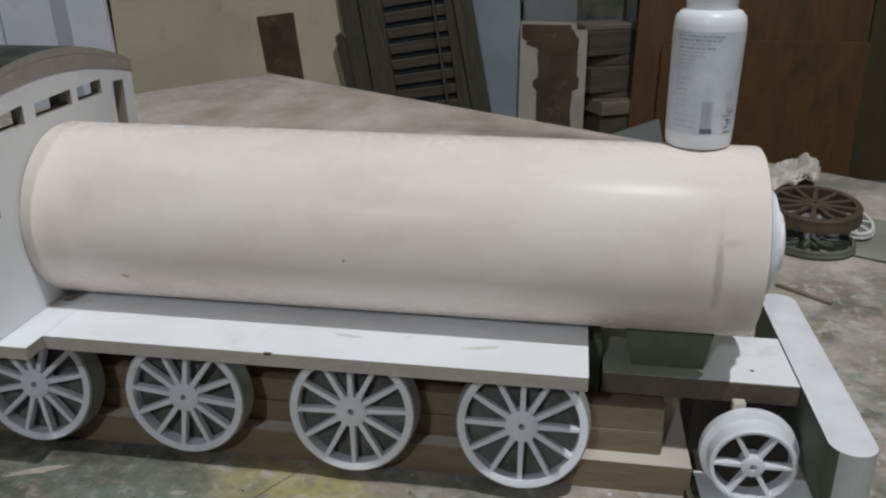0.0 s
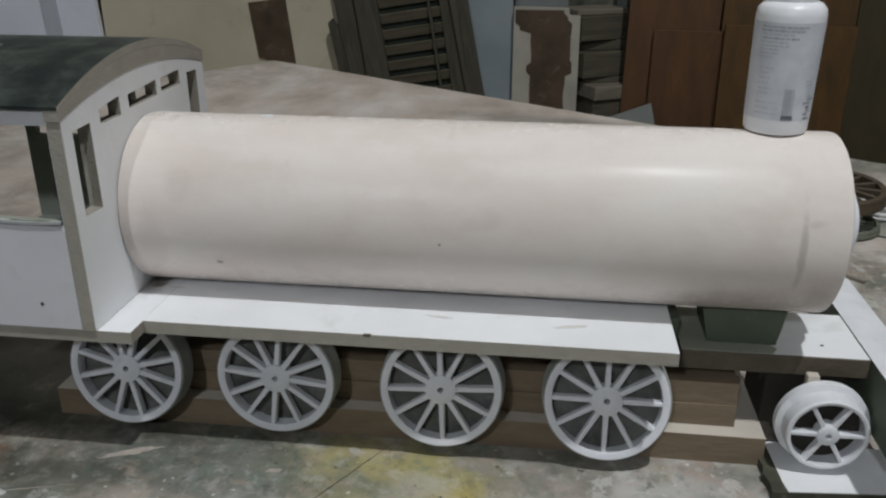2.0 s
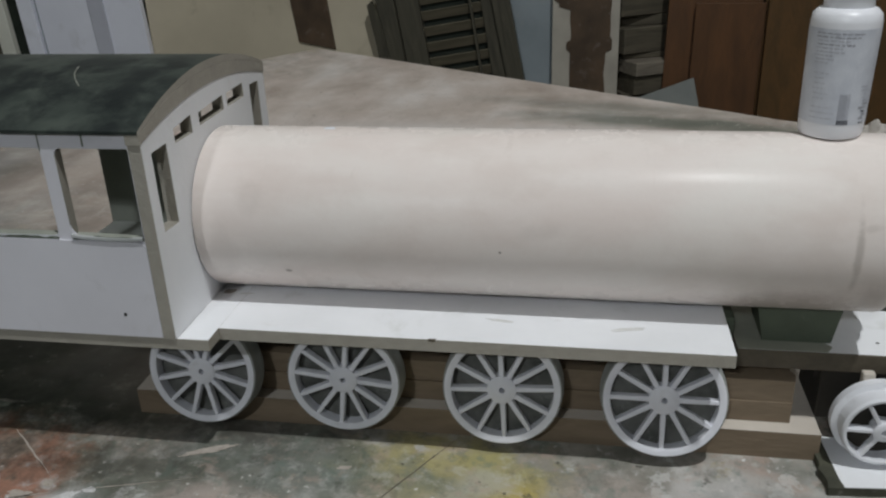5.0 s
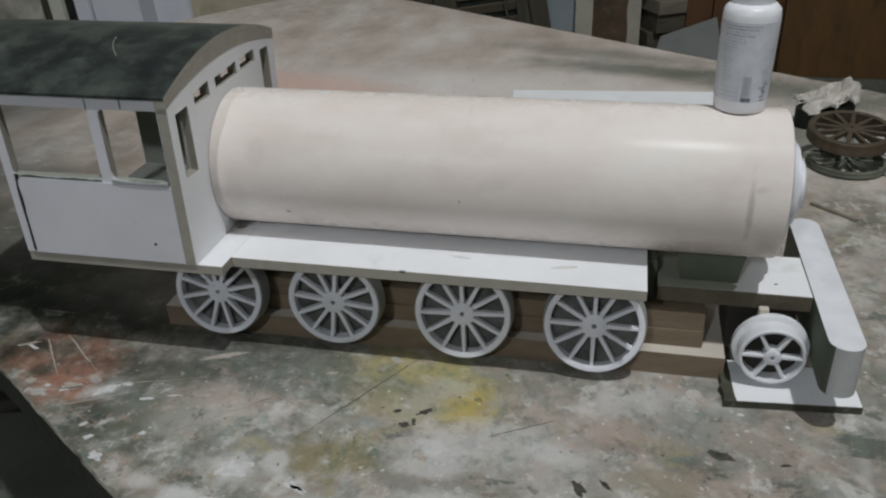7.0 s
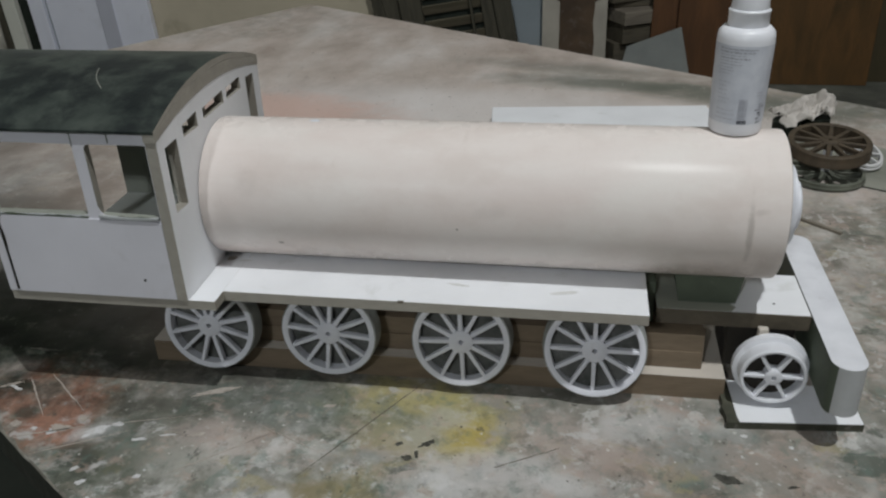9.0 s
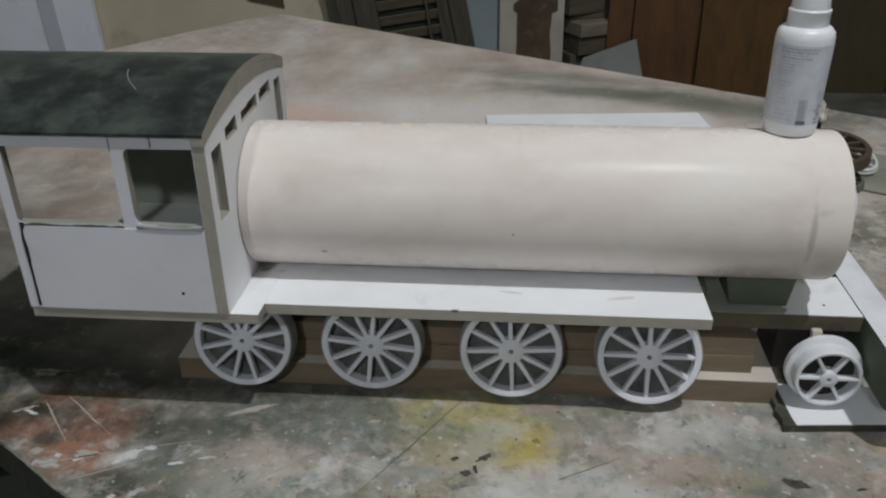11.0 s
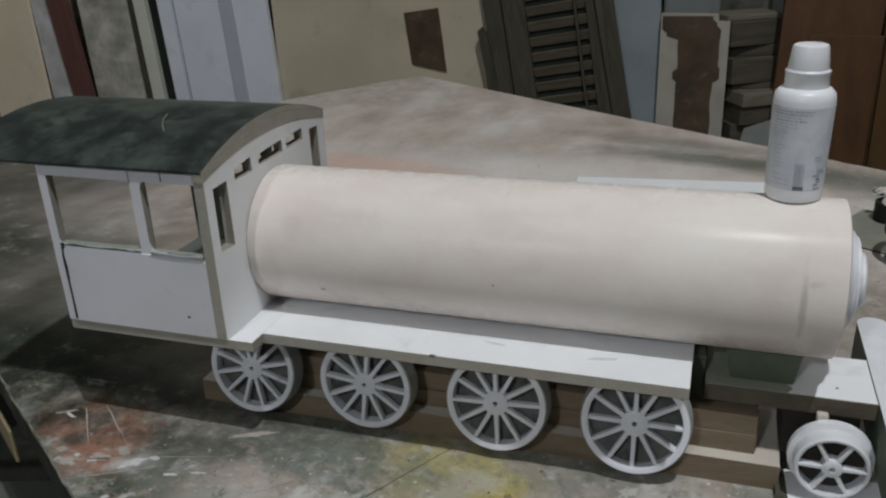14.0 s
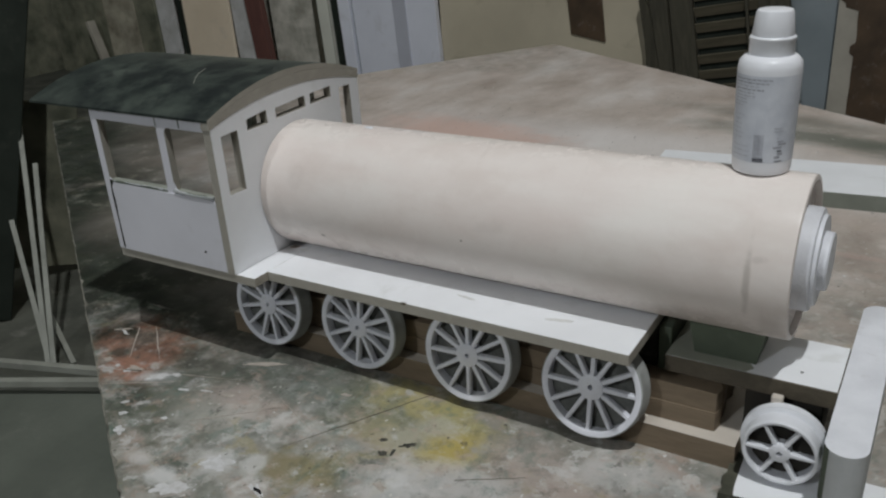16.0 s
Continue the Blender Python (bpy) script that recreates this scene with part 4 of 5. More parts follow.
for x0, x1 in ((-0.1888, -0.0804), (-0.0672, -0.0006)):
    bm, steps = bmesh.new(), 16
    top_line = [(x0 + (x1 - x0) * k / steps, (0.9720 if x1 < -0.05 else 0.9736) + 0.0016 * noise.noise(Vector((k * 0.9, x0 * 50, 0)))) for k in range(steps + 1)]
    prism(bm, top_line + [(x1, 0.9706), (x0, 0.9706)], -0.0617, -0.0607, XZ)
    part("sill_gap", bm, INNER, side, "dark uneven gap at the window sill")
lip_top = [(-0.0668 + 0.0662 * k / 12, 0.9752 - 0.0022 * math.sin(math.pi * k / 14) + 0.0005 * noise.noise(Vector((k * 0.7, 4, 0)))) for k in range(13)]
lip_low = [(x, z - 0.0024 + 0.0004 * noise.noise(Vector((x * 160, 9, 0)))) for x, z in lip_top]
part("sill_lip", prism(bmesh.new(), lip_top + lip_low[::-1], -0.0636, -0.0603, XZ), BEAMSIDE, side, "thin grey lip bent out at the sill")
# sheet facing on the lower half, with rounded upper corners and a cracked edge
pts = [(-0.1860, 0.8760), (0.0008, 0.8760), (0.0008, 0.9690)]
for cx, cz, a0 in ((-0.0067, 0.9620, 0), (-0.1785, 0.9620, 90)):
    for k in range(6):
        a = radians(a0 + 90 * k / 5)
        pts.append((cx + 0.0075 * math.cos(a), cz + 0.0075 * math.sin(a)))
bm = prism(bmesh.new(), pts[:2] + pts[3:], -0.0621, -0.0607, XZ)
part("side_panel", bm, PANEL, side)
bm = prism(bmesh.new(), [(-0.1892, 0.878), (-0.1877, 0.878), (-0.1873, 0.915), (-0.1852, 0.932), (-0.1848, 0.944), (-0.1862, 0.960), (-0.1835, 0.9725), (-0.1868, 0.9735), (-0.1890, 0.955), (-0.1886, 0.915)], -0.0624, -0.0606, XZ)
part("crack", bm, GAP, side)
bm = lathe(bmesh.new(), [(0, 0.0004), (0.0016, 0.0004), (0.0016, 0.0)], Matrix.Translation((-0.0315, -0.0621, 0.8985)) @ UP_TO_FRONT, 12)
part("nail_hole", bm, GAP, side)
for x0, x1 in ((-0.0800, -0.0790), (-0.0400, -0.0385)):
    part("joint", boxed(x0, x1, -0.0612, -0.0606, 1.0545 if x1 > -0.05 else 1.050, 1.0662), DULL, side)
# rounded corners of the window openings


def fillet(x, z, sx, sz, r):
    pts = [(x, z)] + [(x + sx * r * (1 - math.sin(a)), z + sz * r * (1 - math.cos(a))) for a in [math.pi / 2 * k / 6 for k in range(7)]]
    b = prism(bmesh.new(), pts, -0.0604, -0.0590, XZ)
    part("window_corner", b, PANEL, side)


for x, z, sx, sz, r in ((-0.0675, 0.973, 1, 1, 0.010), (-0.0675, 1.0524, 1, -1, 0.006), (-0.0800, 0.9735, -1, 1, 0.004), (-0.189, 0.9725, 1, 1, 0.004), (-0.0800, 1.0524, -1, -1, 0.004), (-0.0004, 0.9712, -1, 1, 0.004)):
    fillet(x, z, sx, sz, r)
# roof: curved board with an overhang at the back
bm = bmesh.new()
X0, X1 = -0.316, 0.0133
ys = [CY0 - 0.002 + (CY1 - CY0 + 0.004) * k / 24 for k in range(25)]
rows = [[bm.verts.new((x, y, z)) for y, z in [(y, arch(y, 1.0666, 0.0240)) for y in ys] + [(y, arch(y, 1.0696, 0.0284)) for y in reversed(ys)]] for x in (X0, X1)]
n = len(rows[0])
for k in range(n):
    j = (k + 1) % n
    bm.faces.new((rows[0][k], rows[0][j], rows[1][j], rows[1][k]))
for row in rows:
    for k in range(24):
        bm.faces.new((row[k], row[k + 1], row[n - 2 - k], row[n - 1 - k]))
bmesh.ops.recalc_face_normals(bm, faces=bm.faces)
for f in bm.faces:
    f.material_index = 1 if abs(f.normal.x) > 0.8 else 0
roof = part("roof", bm, [ROOF, EDGE], loco, "curved dark blotchy roof sheet with bare edge", True)
# bare arched rib that closes the front of the roof
bm = bmesh.new()
rib_ys = [CY0 - 0.0015 + (CY1 - CY0 + 0.003) * k / 32 for k in range(33)]
outline = [(y, arch(y, 1.0572, 0.0190)) for y in rib_ys] + [(y, arch(y, 1.0664, 0.0239)) for y in reversed(rib_ys)]
prism(bm, outline, 0.0008, 0.0135, Matrix(((0, 0, 1, 0), (1, 0, 0, 0), (0, 1, 0, 0), (0, 0, 0, 1))))
part("roof_rib", bm, EDGE, roof, "bare grey-brown arched rib")
bm = bmesh.new()
path = []
for k in range(13):
    f = k / 12
    x, y = -0.1015 + 0.0275 * f - 0.004 * math.sin(math.pi * f), 0.052 - 0.048 * f
    path.append(Vector((x, y, arch(y, 1.0696, 0.0284) + 0.0003)))
for a, b in zip(path, path[1:]):
    rod(bm, a, b, 0.0006, 6)
part("drip", bm, STRIPWOOD, roof, "pale paint drip")

# ---- on and round the locomotive ----
bottle = thing("plastic_bottle", (0.5815, 0.0885, AXZ + R), "white plastic bottle with a smeared label, standing on the boiler", "bottle")
BM = Matrix.Translation((0.5815, 0.0885, AXZ + R + 0.0002))
bm = lathe(bmesh.new(), [(0, 0.0012), (0.0228, 0.0), (0.0252, 0.0010), (0.0262, 0.0035), (0.0265, 0.010), (0.0277, 0.090), (0.0277, 0.0965), (0.0267, 0.1025), (0.0228, 0.1068), (0.0190, 0.1078), (0.0, 0.1078)], BM, 56)
body = part("body", bm, BOTTLE, bottle, "", True)
bm = lathe(bmesh.new(), [(0.02675, 0.0135), (0.02791, 0.0925)], BM, 64)
label = part("label", bm, LABEL, body, "blue-grey smeared paper label", True)
bm = lathe(bmesh.new(), [(0.0192, 0.1070), (0.0196, 0.1085), (0.0194, 0.1200), (0.0199, 0.1207), (0.0199, 0.1229), (0.0190, 0.1239), (0.0168, 0.1241), (0.0, 0.1241)], BM, 48)
part("collar", bm, BOTTLE, bottle, "", True)
bm = lathe(bmesh.new(), [(0.0176, 0.1241), (0.0178, 0.1251), (0.0160, 0.1436), (0.0150, 0.1460), (0.0130, 0.1468), (0.0, 0.1470)], BM, 48)
for v in bm.verts:
    d = v.co - Vector((0.5815, 0.0885, v.co.z))
    if 0.160 < v.co.z - AXZ < 0.2185 and d.length > 0.015:
        ang = math.atan2(d.y, d.x)
        v.co += d.normalized() * 0.00035 * math.cos(24 * ang)
part("cap", bm, BOTTLE, bottle, "ribbed white screw cap", True)


def printed(angle0, angle1, h0, h1, ink=PRINT):
    b = lathe(bmesh.new(), [(0.02675 + (h0 - 0.0135) * 0.01467 + 0.0002, h0), (0.02675 + (h1 - 0.0135) * 0.01467 + 0.0002, h1)], BM, 8, radians(angle1 - angle0), radians(angle0))
    return part("print_bar", b, ink, label, "", True)


def words(a0, a1, h, tall, ink):
    """A line of print as short bars of uneven length."""
    a = a0
    while a < a1 - 2:
        w = min(rng.uniform(3, 11), a1 - a)
        printed(a, a + w, h, h + tall * rng.uniform(0.8, 1.1), ink)
        a += w + rng.uniform(1.2, 2.6)


rng = random.Random(3)
for k in range(9):
    words(-152 + rng.uniform(0, 4), (-72, -78, -92, -86, -104, -100, -118, -116, -124)[k], 0.0885 - 0.0030 * k, 0.0013, BOLD if k in (0, 1, 3) else PRINT)
for k in range(6):
    words(-148 + rng.uniform(-2, 3), -124 + rng.uniform(-6, 8), 0.056 - 0.0042 * k, 0.0009, PRINT)
for k in range(3):
    words(-146, -98 + rng.uniform(-12, 2), 0.0275 - 0.0046 * k, 0.0010, PRINT)
for k in range(9):
    printed(-97 + 2.1 * k, -97 + 2.1 * k + rng.choice((0.8, 1.3)), 0.0185, 0.0400, BOLD)
for k in range(5):
    printed(-97 + 4.0 * k, -93.4 + 4.0 * k, 0.0140 + 0.0004 * (k % 2), 0.0180, INK)
for k in range(11):
    a, h = -62 + rng.uniform(0, 12), 0.0145 + 0.0031 * k
    printed(a, a + rng.uniform(5, 20), h, h + rng.uniform(0.0007, 0.0026), INK if k in (0, 3) else BOLD if k < 7 else PRINT)

# offcut under the leading wheel: bare dark wood with a broken end, its top painted white but for that end
rng = random.Random(11)
ragged = [(0.5925 + rng.uniform(-0.004, 0.004) + 0.0015 * k / 9, 0.042 - 0.0083 * k) for k in range(9)] + [(0.5935, -0.0345)]
offcut = thing("offcut_board", (0.66, 0.005, TOP), "thin white-topped board offcut with a broken bare end under the wheel", "offcut")
part("board", prism(bmesh.new(), [(0.736, -0.0225), (0.734, 0.042)] + ragged, TOP, TOP + 0.0085), OFFCUT, offcut, "bare dark wood")
part("painted_face", prism(bmesh.new(), [(0.7355, -0.0215), (0.7335, 0.0415), (0.603, 0.0415), (0.6055, -0.020), (0.6075, -0.0325)], TOP + 0.0085, TOP + 0.0091), WHITE, offcut, "white painted face")

# long white plank lying behind the boiler
bm = faced(boxed(0, 0.452, -0.175, 0, 0, 0.029, bevel=0.0012), 2)
part("white_plank", bm, [WHITE, DULL], None, "white painted plank lying on the bench behind the boiler", category="plank", m=pose(0.233, 0.945, TOP, 0, 0, 5.2))

# spare wheels standing on their axle
spare = thing("spare_wheelset", (0.852, 0.680, TOP), "two spare spoked wheels on an upright axle, one bare brown wood", "wheelset")
sw = wheel_meshes("spare", 0.0685, 0.020, 0.001, 0.016, 0.0065, 0.0105, SPARE)
put_wheel(sw, spare, pose(0, 0, 0.070, 6.5, -2, 10), 12, 5, "bare brown wooden wheel")
sg = wheel_meshes("grey", 0.0640, 0.010, 0.001, 0.013, 0.0042, 0.006, SPAREGREY)
put_wheel(sg, spare, pose(0.002, -0.004, 0.0135, 0, 0, 0), 12, 0, "dull grey-green wooden wheel")
bm = rod(bmesh.new(), (0.852, 0.680, TOP + 0.010), (0.852, 0.680, TOP + 0.060), 0.008, 14)
part("axle", bm, WHEEL, spare, "pale axle", True)
loose = thing("loose_wheel", (0.925, 0.735, TOP), "small pale spoked wheel lying on the bench beside the wheelset", "wheel")
sl = wheel_meshes("loose", 0.040, 0.009, 0.002, 0.010, 0.004, 0.006, PALEGREY)
put_wheel(sl, loose, pose(0.0, 0, 0.030, 18, 12, 0), 8, 10)

# crumpled cloth with a dark can beside it
bm, size = bmesh.new(), 56
grid = []
for a in range(size + 1):
    for b in range(size + 1):
        u, v = 2 * a / size - 1, 2 * b / size - 1
        q = Vector((u, v, 0))
        r = q.length
        push = 0.35 * noise.noise(q * 2.3 + Vector((5, 1, 0))) + 0.12 * noise.noise(q * 6.1)
        fold = abs(noise.noise(q * 1.7 + Vector((2, 7, 1)))) * 0.55 + abs(noise.noise(q * 3.9 + Vector((8, 3, 4)))) * 0.35 + 0.10 * noise.noise(q * 9.0)
        dome = max(0.0, 1 - 0.55 * r * r)
        z = 0.018 * dome + 0.052 * fold * (0.4 + 0.6 * dome) + 0.045 * max(0.0, u - 0.25) * max(0.0, noise.noise(q * 3.1 + Vector((1, 1, 1))) + 0.4)
        grid.append(bm.verts.new((0.064 * u * (0.80 + push), 0.046 * v * (0.80 - push), z)))
for a in range(size):
    for b in range(size):
        k = a * (size + 1) + b
        bm.faces.new((grid[k], grid[k + size + 1], grid[k + size + 2], grid[k + 1]))
rag = part("crumpled_rag", bm, RAG, None, "crumpled dirty white rag lying on two low paint tins", True, category="rag", m=pose(0.853, 0.893, TOP + 0.0395, 8, -4, 20))
thick = rag.modifiers.new("cloth", "SOLIDIFY")
thick.thickness = 0.0015
for x, y, size in ((0.822, 0.872, 0.78), (0.880, 0.902, 0.86)):
    bm = lathe(bmesh.new(), [(0, 0), (0.033 * size, 0), (0.034 * size, 0.002), (0.034 * size, 0.036), (0.0315 * size, 0.0375), (0.0315 * size, 0.0362), (0, 0.0362)], Matrix.Translation((x, y, TOP + 0.0028)), 36)
    part("paint_tin", bm, DARKPANEL, None, "low dark paint tin under the crumpled rag", True, category="tin", group="paint tins")
# dark thin sheet under the cloth
bm = prism(bmesh.new(), [(0, 0), (0.30, 0.004), (0.302, 0.20), (0.16, 0.215), (0, 0.19)], 0, 0.0025)
part("flat_plate", faced(bm, 2), [PLATE, DARKPANEL], None, "thin grey-green plate with dark edges lying on the bench", category="plate", m=pose(0.692, 0.762, TOP, 0, 0, -30))
# thin stick
bm = bar(bmesh.new(), (0.770, 0.506, TOP + 0.0022), (0.828, 0.452, TOP + 0.0022), 0.006, 0.004)
part("thin_stick", bm, PALEPLANK, None, "short flat wooden stick lying on the bench", category="stick")

# ---- along the back wall ----


def standing(name, x0, x1, z1, mat, label, category, y=3.80, thick=0.025, lean=4.0, roll=0.0, z0=0.0, at=0.0):
    """A board standing on the floor and leaning back and aside; x0 and x1 hold at the given height."""
    w = x1 - x0
    b = boxed(-w / 2, w / 2, 0, thick, 0, z1 - z0, bevel=0.002, seg=1)
    lift = abs(math.sin(radians(roll))) * w / 2
    return part(name, b, mat, None, label, category=category, m=pose((x0 + x1) / 2 - at * math.tan(radians(roll)), y, z0 + lift, -lean, roll, 0))


# left part
standing("mottled_board", -5.95, -5.245, 1.9, GREENMOTTLE, "greenish mottled board against the wall", "board", 3.79, 0.03, 1)
standing("stained_board", -5.24, -4.845, 1.9, STAINED, "stained brown board against the wall", "board", 3.77, 0.03, 1, -2, at=0.5)
standing("olive_board", -4.84, -4.615, 2.0, GREENMOTTLE, "narrow dark olive board against the wall", "board", 3.75, 0.03, 1, -3, at=0.5)
standing("grey_strip", -4.61, -4.425, 2.0, PALEGREY, "pale grey stained strip against the wall", "board", 3.77, 0.02, 1, -3, at=0.5)
# dark strip added in place of the unlit gap left of the tan board
standing("dark_board", -4.42, -4.310, 2.0, DARKPANEL, "dark narrow strip standing in for the dark gap beside the tan board", "board", 3.80, 0.02, 1, -3, at=0.5)
standing("tan_board", -4.305, -3.830, 2.0, TAN, "plain tan board standing against the wall", "board", 3.75, 0.02, 1, -2, at=0.6)
standing("grey_strip", -3.826, -3.632, 2.0, PALEGREY, "pale grey stained board against the wall", "board", 3.77, 0.02, 1, -3, at=0.6)
standing("red_post", -3.628, -3.485, 2.1, REDPOST, "red-brown wooden post leaning against the wall", "post", 3.71, 0.05, 1, -7, at=0.6)
standing("stained_sheet", -3.470, -3.055, 1.9, PLASTER, "pale stained sheet standing against the wall", "board", 3.79, 0.015, 1, -3, at=0.6)
standing("weathered_board", -3.052, -3.010, 2.1, OLDWOOD, "weathered brown narrow board", "board", 3.75, 0.03, 1, -3, at=0.6)
# white door leaf with frame strips, leaning a little
door_set = new("white_door")
door_set.matrix_basis = pose(-2.465 + 0.6 * math.tan(radians(3.2)), 3.74, 0.06, 0, -3.2, 0)
tagged(door_set, "bluish white panelled door leaf standing against the wall", "door")
for name, x0, x1, y0, y1, mat, label in (
    ("frame_strip", -2.948, -2.862, -0.015, 0.03, STRIPPALE, "pale greenish frame strip"),
    ("gap_board", -2.860, -2.776, 0.02, 0.05, DARKPANEL, "dark gap board"),
    ("edge_strip", -2.774, -2.682, -0.015, 0.03, DOORWHITE, ""),
    ("groove", -2.681, -2.666, 0.012, 0.03, BLUEGREY, "grey groove"),
    ("leaf", -2.665, -2.035, 0.0, 0.04, DOORWHITE, ""),
    ("moulding", -2.345, -2.250, -0.010, -0.0004, BANDGREY, "greyer raised band"),
):
    part(name, boxed(x0 + 2.43, x1 + 2.43, y0, y1, 0, 2.1, bevel=0.003), mat, door_set, label, m=Matrix())
# cream board with a patch
cream = thing("cream_board", (-1.35, 3.80, 0.0), "large old cream board with a dark square patch", "board")
part("sheet", boxed(-2.065, -0.66, 3.79, 3.815, 0, 2.0, bevel=0.002, seg=1), CREAM, cream)
bm = prism(bmesh.new(), [(-1.226, 0.757), (-1.190, 0.470), (-0.985, 0.430), (-1.022, 0.784)], 3.780, 3.7895, XZ)
part("patch", bm, PATCH, cream, "dark brown square patch")
bm = prism(bmesh.new(), [(-0.775, 0.668), (-0.752, 0.690), (-0.722, 0.640), (-0.700, 0.560), (-0.650, 0.30), (-0.60, 0.0), (-0.68, 0.0), (-0.715, 0.30), (-0.735, 0.47)], 0, 0.03, XZ)
part("rough_stick", bm, OLDWOOD, None, "rough dark stick leaning beside the cream board", category="stick", m=pose(0, 3.70, 0.0, 0, 0, 0))
# louvred shutter, leaning
shutter = new("louvred_shutter")
shutter.matrix_basis = pose(-0.25, 3.72, 0.10, -2.5, -9, 0)
tagged(shutter, "old louvred wooden shutter leaning against the wall", "shutter")
part("stile", boxed(-0.285, -0.165, 0, 0.04, 0, 1.9, bevel=0.003), OLDWOOD, shutter, m=Matrix())
part("stile", boxed(0.160, 0.250, 0, 0.04, 0, 1.9, bevel=0.003), OLDWOOD, shutter, m=Matrix())
part("side_board", boxed(-0.385, -0.290, -0.02, 0.03, 0, 1.9, bevel=0.003), OLDWOOD, shutter, m=Matrix())
slat = finish("slat", boxed(-0.164, 0.159, -0.004, 0.004, -0.027, 0.027, bevel=0.0015, seg=1), SLATWOOD)
for k in range(23):
    share("slat", slat, shutter, pose(0, 0.018, 0.05 + 0.081 * k, 24, 0, 0))
part("tilt_rod", boxed(0.100, 0.112, -0.014, 0.002, 0, 1.9), OLDWOOD, shutter, m=Matrix())
part("backing", boxed(-0.164, 0.159, 0.041, 0.045, 0, 1.9), DARKPANEL, shutter, m=Matrix())
standing("brown_post", -0.105, -0.015, 1.9, OLDWOOD, "brown wooden post leaning against the wall", "post", 3.70, 0.04, 1.5, -11, at=0.6)
standing("blue_grey_sheet", -0.060, 0.190, 1.9, BLUEGREY, "blue-grey painted sheet standing against the wall", "board", 3.80, 0.02, 1, -3, at=0.6)
standing("dull_sheet", 0.185, 0.470, 1.9, DULLSHEET, "dull grey sheet standing behind the torn board", "board", 4.02, 0.02, 1, -1, at=0.6)
# white board with a torn brown face
torn = new("torn_board")
torn.matrix_basis = pose(0.360, 3.74, 0.0, -1, 0, 0)
tagged(torn, "white board with a torn brown patch on its face", "board")
part("sheet", prism(bmesh.new(), [(-0.168, 0), (0.172, 0), (0.167, 0.718), (0.112, 0.722), (0.108, 0.756), (-0.170, 0.760)], 0, 0.025, XZ), TORN, torn, m=Matrix())
levels = [0.02 + 0.725 * k / 44 for k in range(45)]
left = [(-0.078 + 0.012 * noise.noise(Vector((0, 0, 9.0 * z))) + (-0.083 if z > 0.675 else -0.060 if z > 0.635 else -0.020 if 0.42 < z < 0.48 else 0), z) for z in levels]
right = [(0.128 + 0.010 * noise.noise(Vector((4, 0, 8.0 * z))) + (-0.024 if z < 0.42 or z > 0.715 else 0.008 if z < 0.49 else -0.004) - (0.02 if z > 0.68 else 0), z) for z in levels]
bm = prism(bmesh.new(), left + right[::-1], -0.004, -0.0005, XZ)
part("torn_face", bm, PATCH, torn, "torn dark brown face", m=Matrix())
# pile of old planks between the torn board and the reddish boards
part("back_panel", boxed(0.45, 1.02, 4.21, 4.24, 0, 1.6), MOTTLED, None, "dark mottled panel behind the pile of planks", category="panel")
standing("grey_post", 0.735, 0.790, 1.6, GREYSHEET, "grey narrow post behind the pile of planks", "post", 4.14, 0.03, 0.5, -2, at=0.7)
h = 0.0
for length, depth, tall, x, yaw, dusty in (
    (0.46, 0.30, 0.105, 0.735, 18, 0), (0.44, 0.30, 0.090, 0.715, 24, 0), (0.46, 0.32, 0.100, 0.745, 28, 0), (0.50, 0.34, 0.070, 0.755, 30, 1),
    (0.36, 0.22, 0.030, 0.690, 22, 0), (0.40, 0.24, 0.130, 0.665, 32, 0), (0.30, 0.18, 0.055, 0.615, 20, 0), (0.34, 0.22, 0.125, 0.620, 34, 0), (0.30, 0.20, 0.030, 0.600, 28, 1)):
    b = boxed(-length / 2, length / 2, -depth / 2, depth / 2, 0, tall, bevel=0.004, seg=1)
    part("stacked_plank", b, PALEPLANK if dusty else PILEWOOD, None, "pale dusty thick plank in the pile" if dusty else "dark dusty plank in the pile", category="plank", group="planks in the pile", m=pose(x, 3.97, h, 0, 0, yaw))
    h += tall + 0.0006
bm = prism(bmesh.new(), [(0.60, 0.0), (0.985, 0.0), (0.912, 0.290), (0.640, 0.185)], 0, 0.012, XZ)
part("pale_offcut", bm, GREYSHEET, None, "pale grey sheet offcut leaning against the pile of planks", category="offcut", m=pose(0, 3.72, 0.0, 0.5, 0, 0))
# tall boards
standing("reddish_board", 0.770, 1.220, 2.0, REDWOOD, "tall reddish-brown board leaning against the wall", "board", 3.765, 0.022, 1.0, 1.0, at=0.7)
standing("reddish_board", 0.890, 1.222, 0.655, REDWOOD, "short reddish-brown board standing before the tall one", "board", 3.725, 0.022, 0.6, 0.5)
standing("brown_board", 1.236, 1.86, 0.69, BROWNWOOD, "low mottled brown board standing against the wall", "board", 3.70, 0.022, 1.0, 0.0)
standing("brown_board", 1.228, 1.86, 2.0, BROWNWOOD, "tall mottled brown board standing against the wall", "board", 3.745, 0.022, 1.0, 0.0)
standing("olive_board", 1.875, 2.25, 2.0, OLIVE, "tall dark olive-brown board standing against the wall", "board", 3.77, 0.022, 1.5, 0.0)
standing("dark_board", 2.26, 3.1, 2.0, DARKPANEL, "dark board standing against the wall", "board", 3.79, 0.022, 1.5, 0.0)

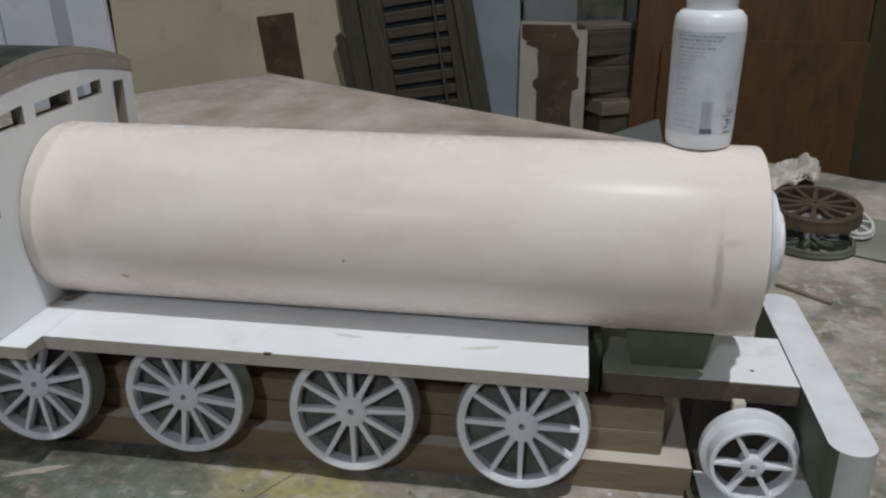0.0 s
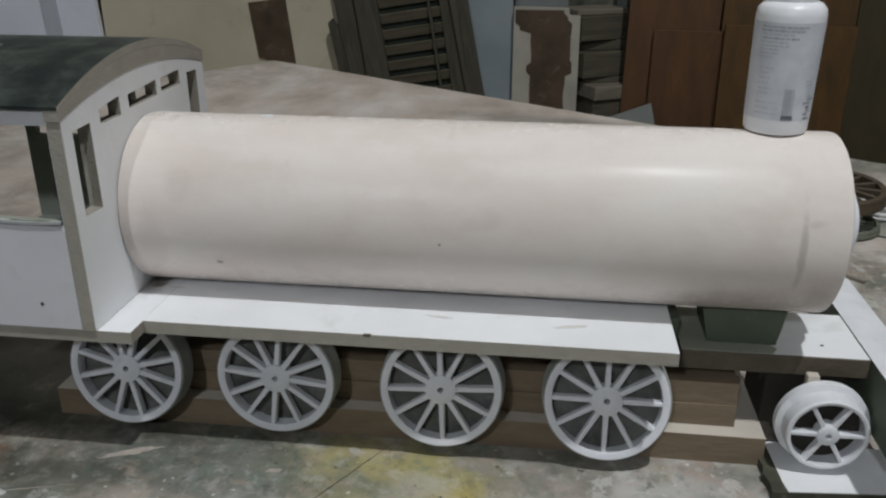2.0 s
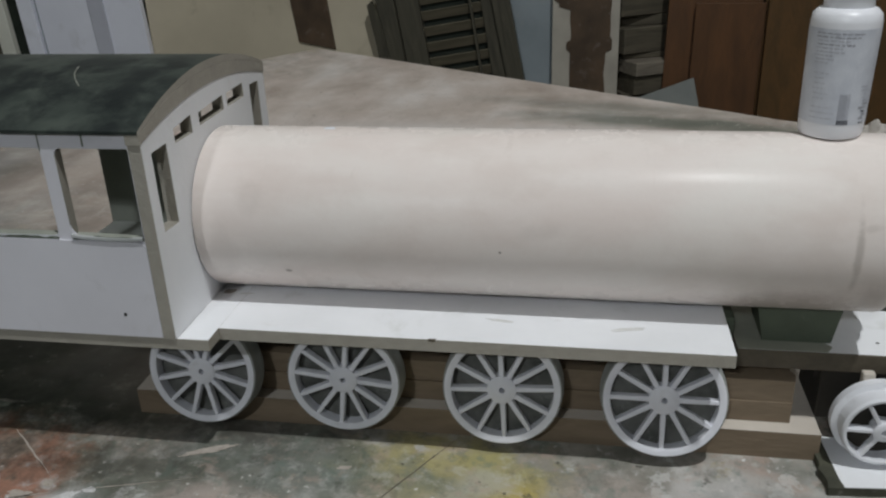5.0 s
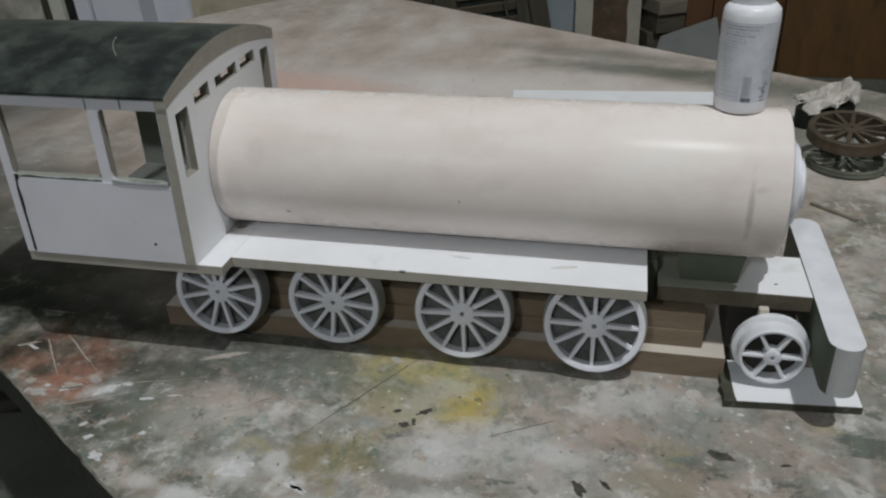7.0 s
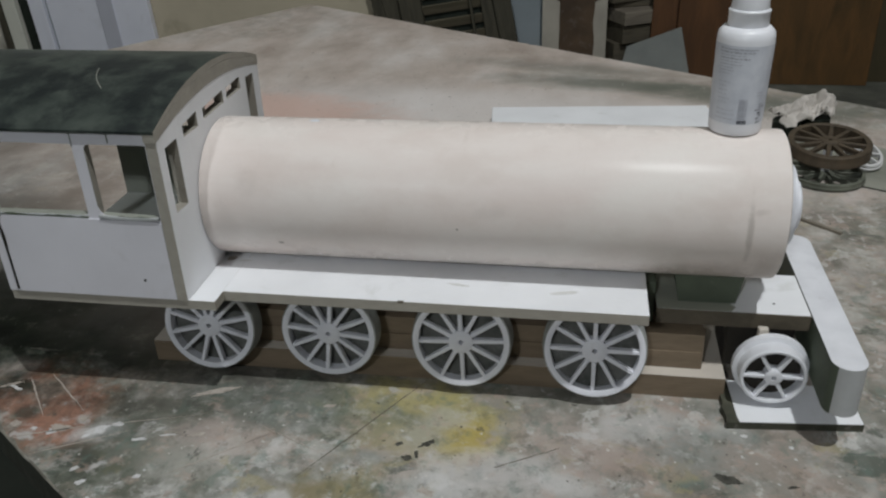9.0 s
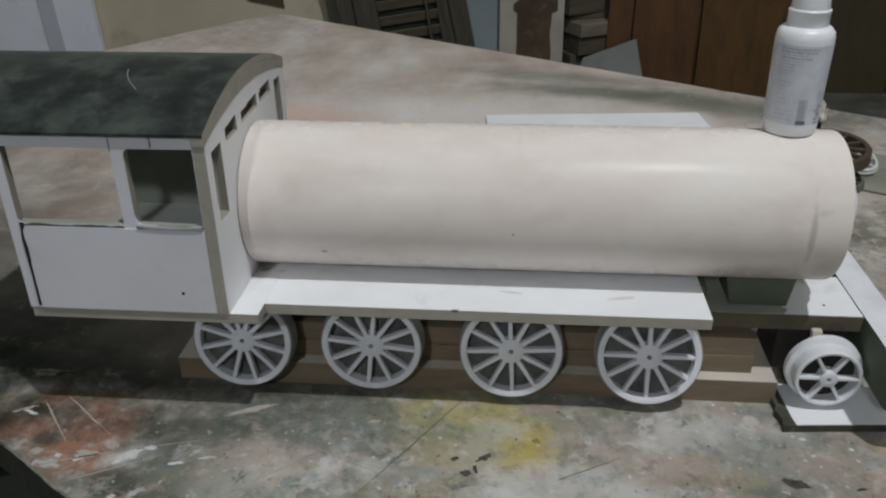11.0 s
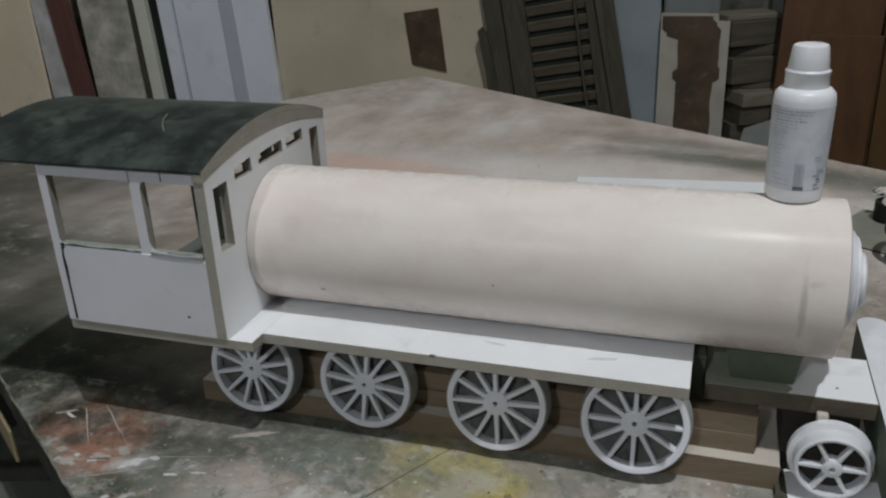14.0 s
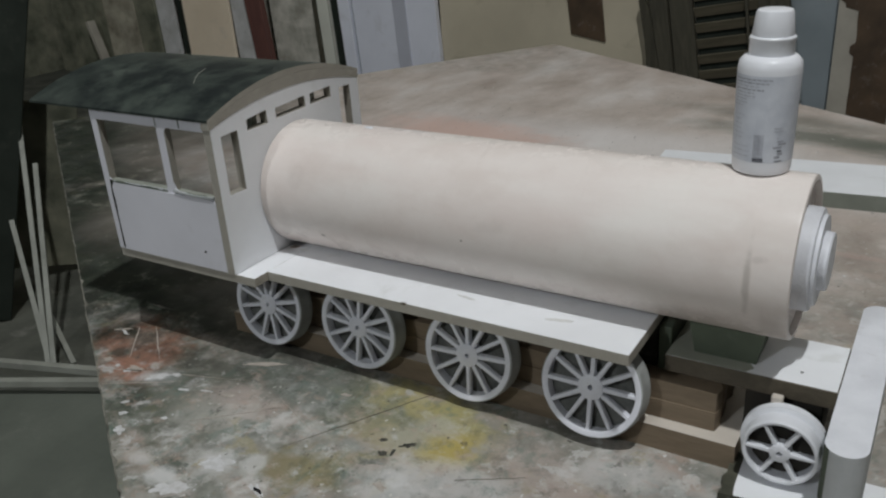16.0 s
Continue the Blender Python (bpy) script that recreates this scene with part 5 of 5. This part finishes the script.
# ---- beside the bench ----
low = thing("low_platform", (-0.75, -0.25, 0.0), "low platform with a grey-green top beside the bench", "platform")
part("top", prism(bmesh.new(), [(-1.75, -1.0), (-0.05, -1.0), (-0.045, 0.413), (-0.76, 0.195), (-1.75, -0.255)], 0.30, 0.33), GREENBOARD, low, m=Matrix.Translation((0.75, 0.25, 0)))
for x, back in ((-1.70, -0.32), (-0.15, 0.05)):
    for y in (-0.95, back):
        part("leg", boxed(x - 0.03, x + 0.03, y - 0.03, y + 0.03, 0, 0.30), BENCH_SIDE, low, m=Matrix.Translation((0.75, 0.25, 0)))
for a, b in (((-1.75, -0.085, 0.36), (-0.778, 0.222, 0.36)), ((-1.70, -0.275, 0.36), (-0.742, 0.192, 0.36))):
    part("pale_strip", bar(bmesh.new(), a, b, 0.017, 0.014), STRIPWOOD, None, "long pale wooden strip beside the bench", category="strip", group="pale strips")
for a, b in (((-1.523, 0.513, 0.012), (-1.960, 0.900, 0.727)), ((-1.502, 0.518, 0.012), (-1.810, 0.815, 0.538)), ((-1.459, 0.557, 0.012), (-1.657, 0.639, 0.092)), ((-1.583, 0.552, 0.012), (-1.797, 0.678, 0.391))):
    part("thin_stick", bar(bmesh.new(), a, b, 0.015, 0.010), STRIPWOOD, None, "thin pale stick leaning beside the bench", category="stick", group="thin sticks")
part("tall_stick", bar(bmesh.new(), (-5.21, 3.70, 0.02), (-5.345, 3.70, 0.450), 0.070, 0.03), TORN, None, "pale stick standing against the wall", category="stick")


def leaning(name, a, b, w, t, mat, label, category):
    """A wide board from its foot to its top, its face turned along the bench's end."""
    a, b = Vector(a), Vector(b)
    up = (b - a).normalized()
    out = Vector((0.87, -0.48, 0.0))
    out = (out - up * out.dot(up)).normalized()
    across = up.cross(out)
    m = Matrix((across, out, up)).transposed().to_4x4()
    m.translation = a
    box_mesh = boxed(-w / 2, w / 2, -t, 0, 0, (b - a).length, bevel=0.003, seg=1)
    return part(name, box_mesh, mat, None, label, category=category, m=m)


leaning("dark_board", (-2.036, 0.492, 0.055), (-1.92, 0.81, 1.18), 0.40, 0.03, DARKPANEL, "tall nearly black board leaning beside the bench", "board")
leaning("mottled_board", (-2.134, 0.94, 0.05), (-2.02, 1.02, 0.68), 0.24, 0.02, GREENMOTTLE, "dark mottled board leaning beside the bench", "board")
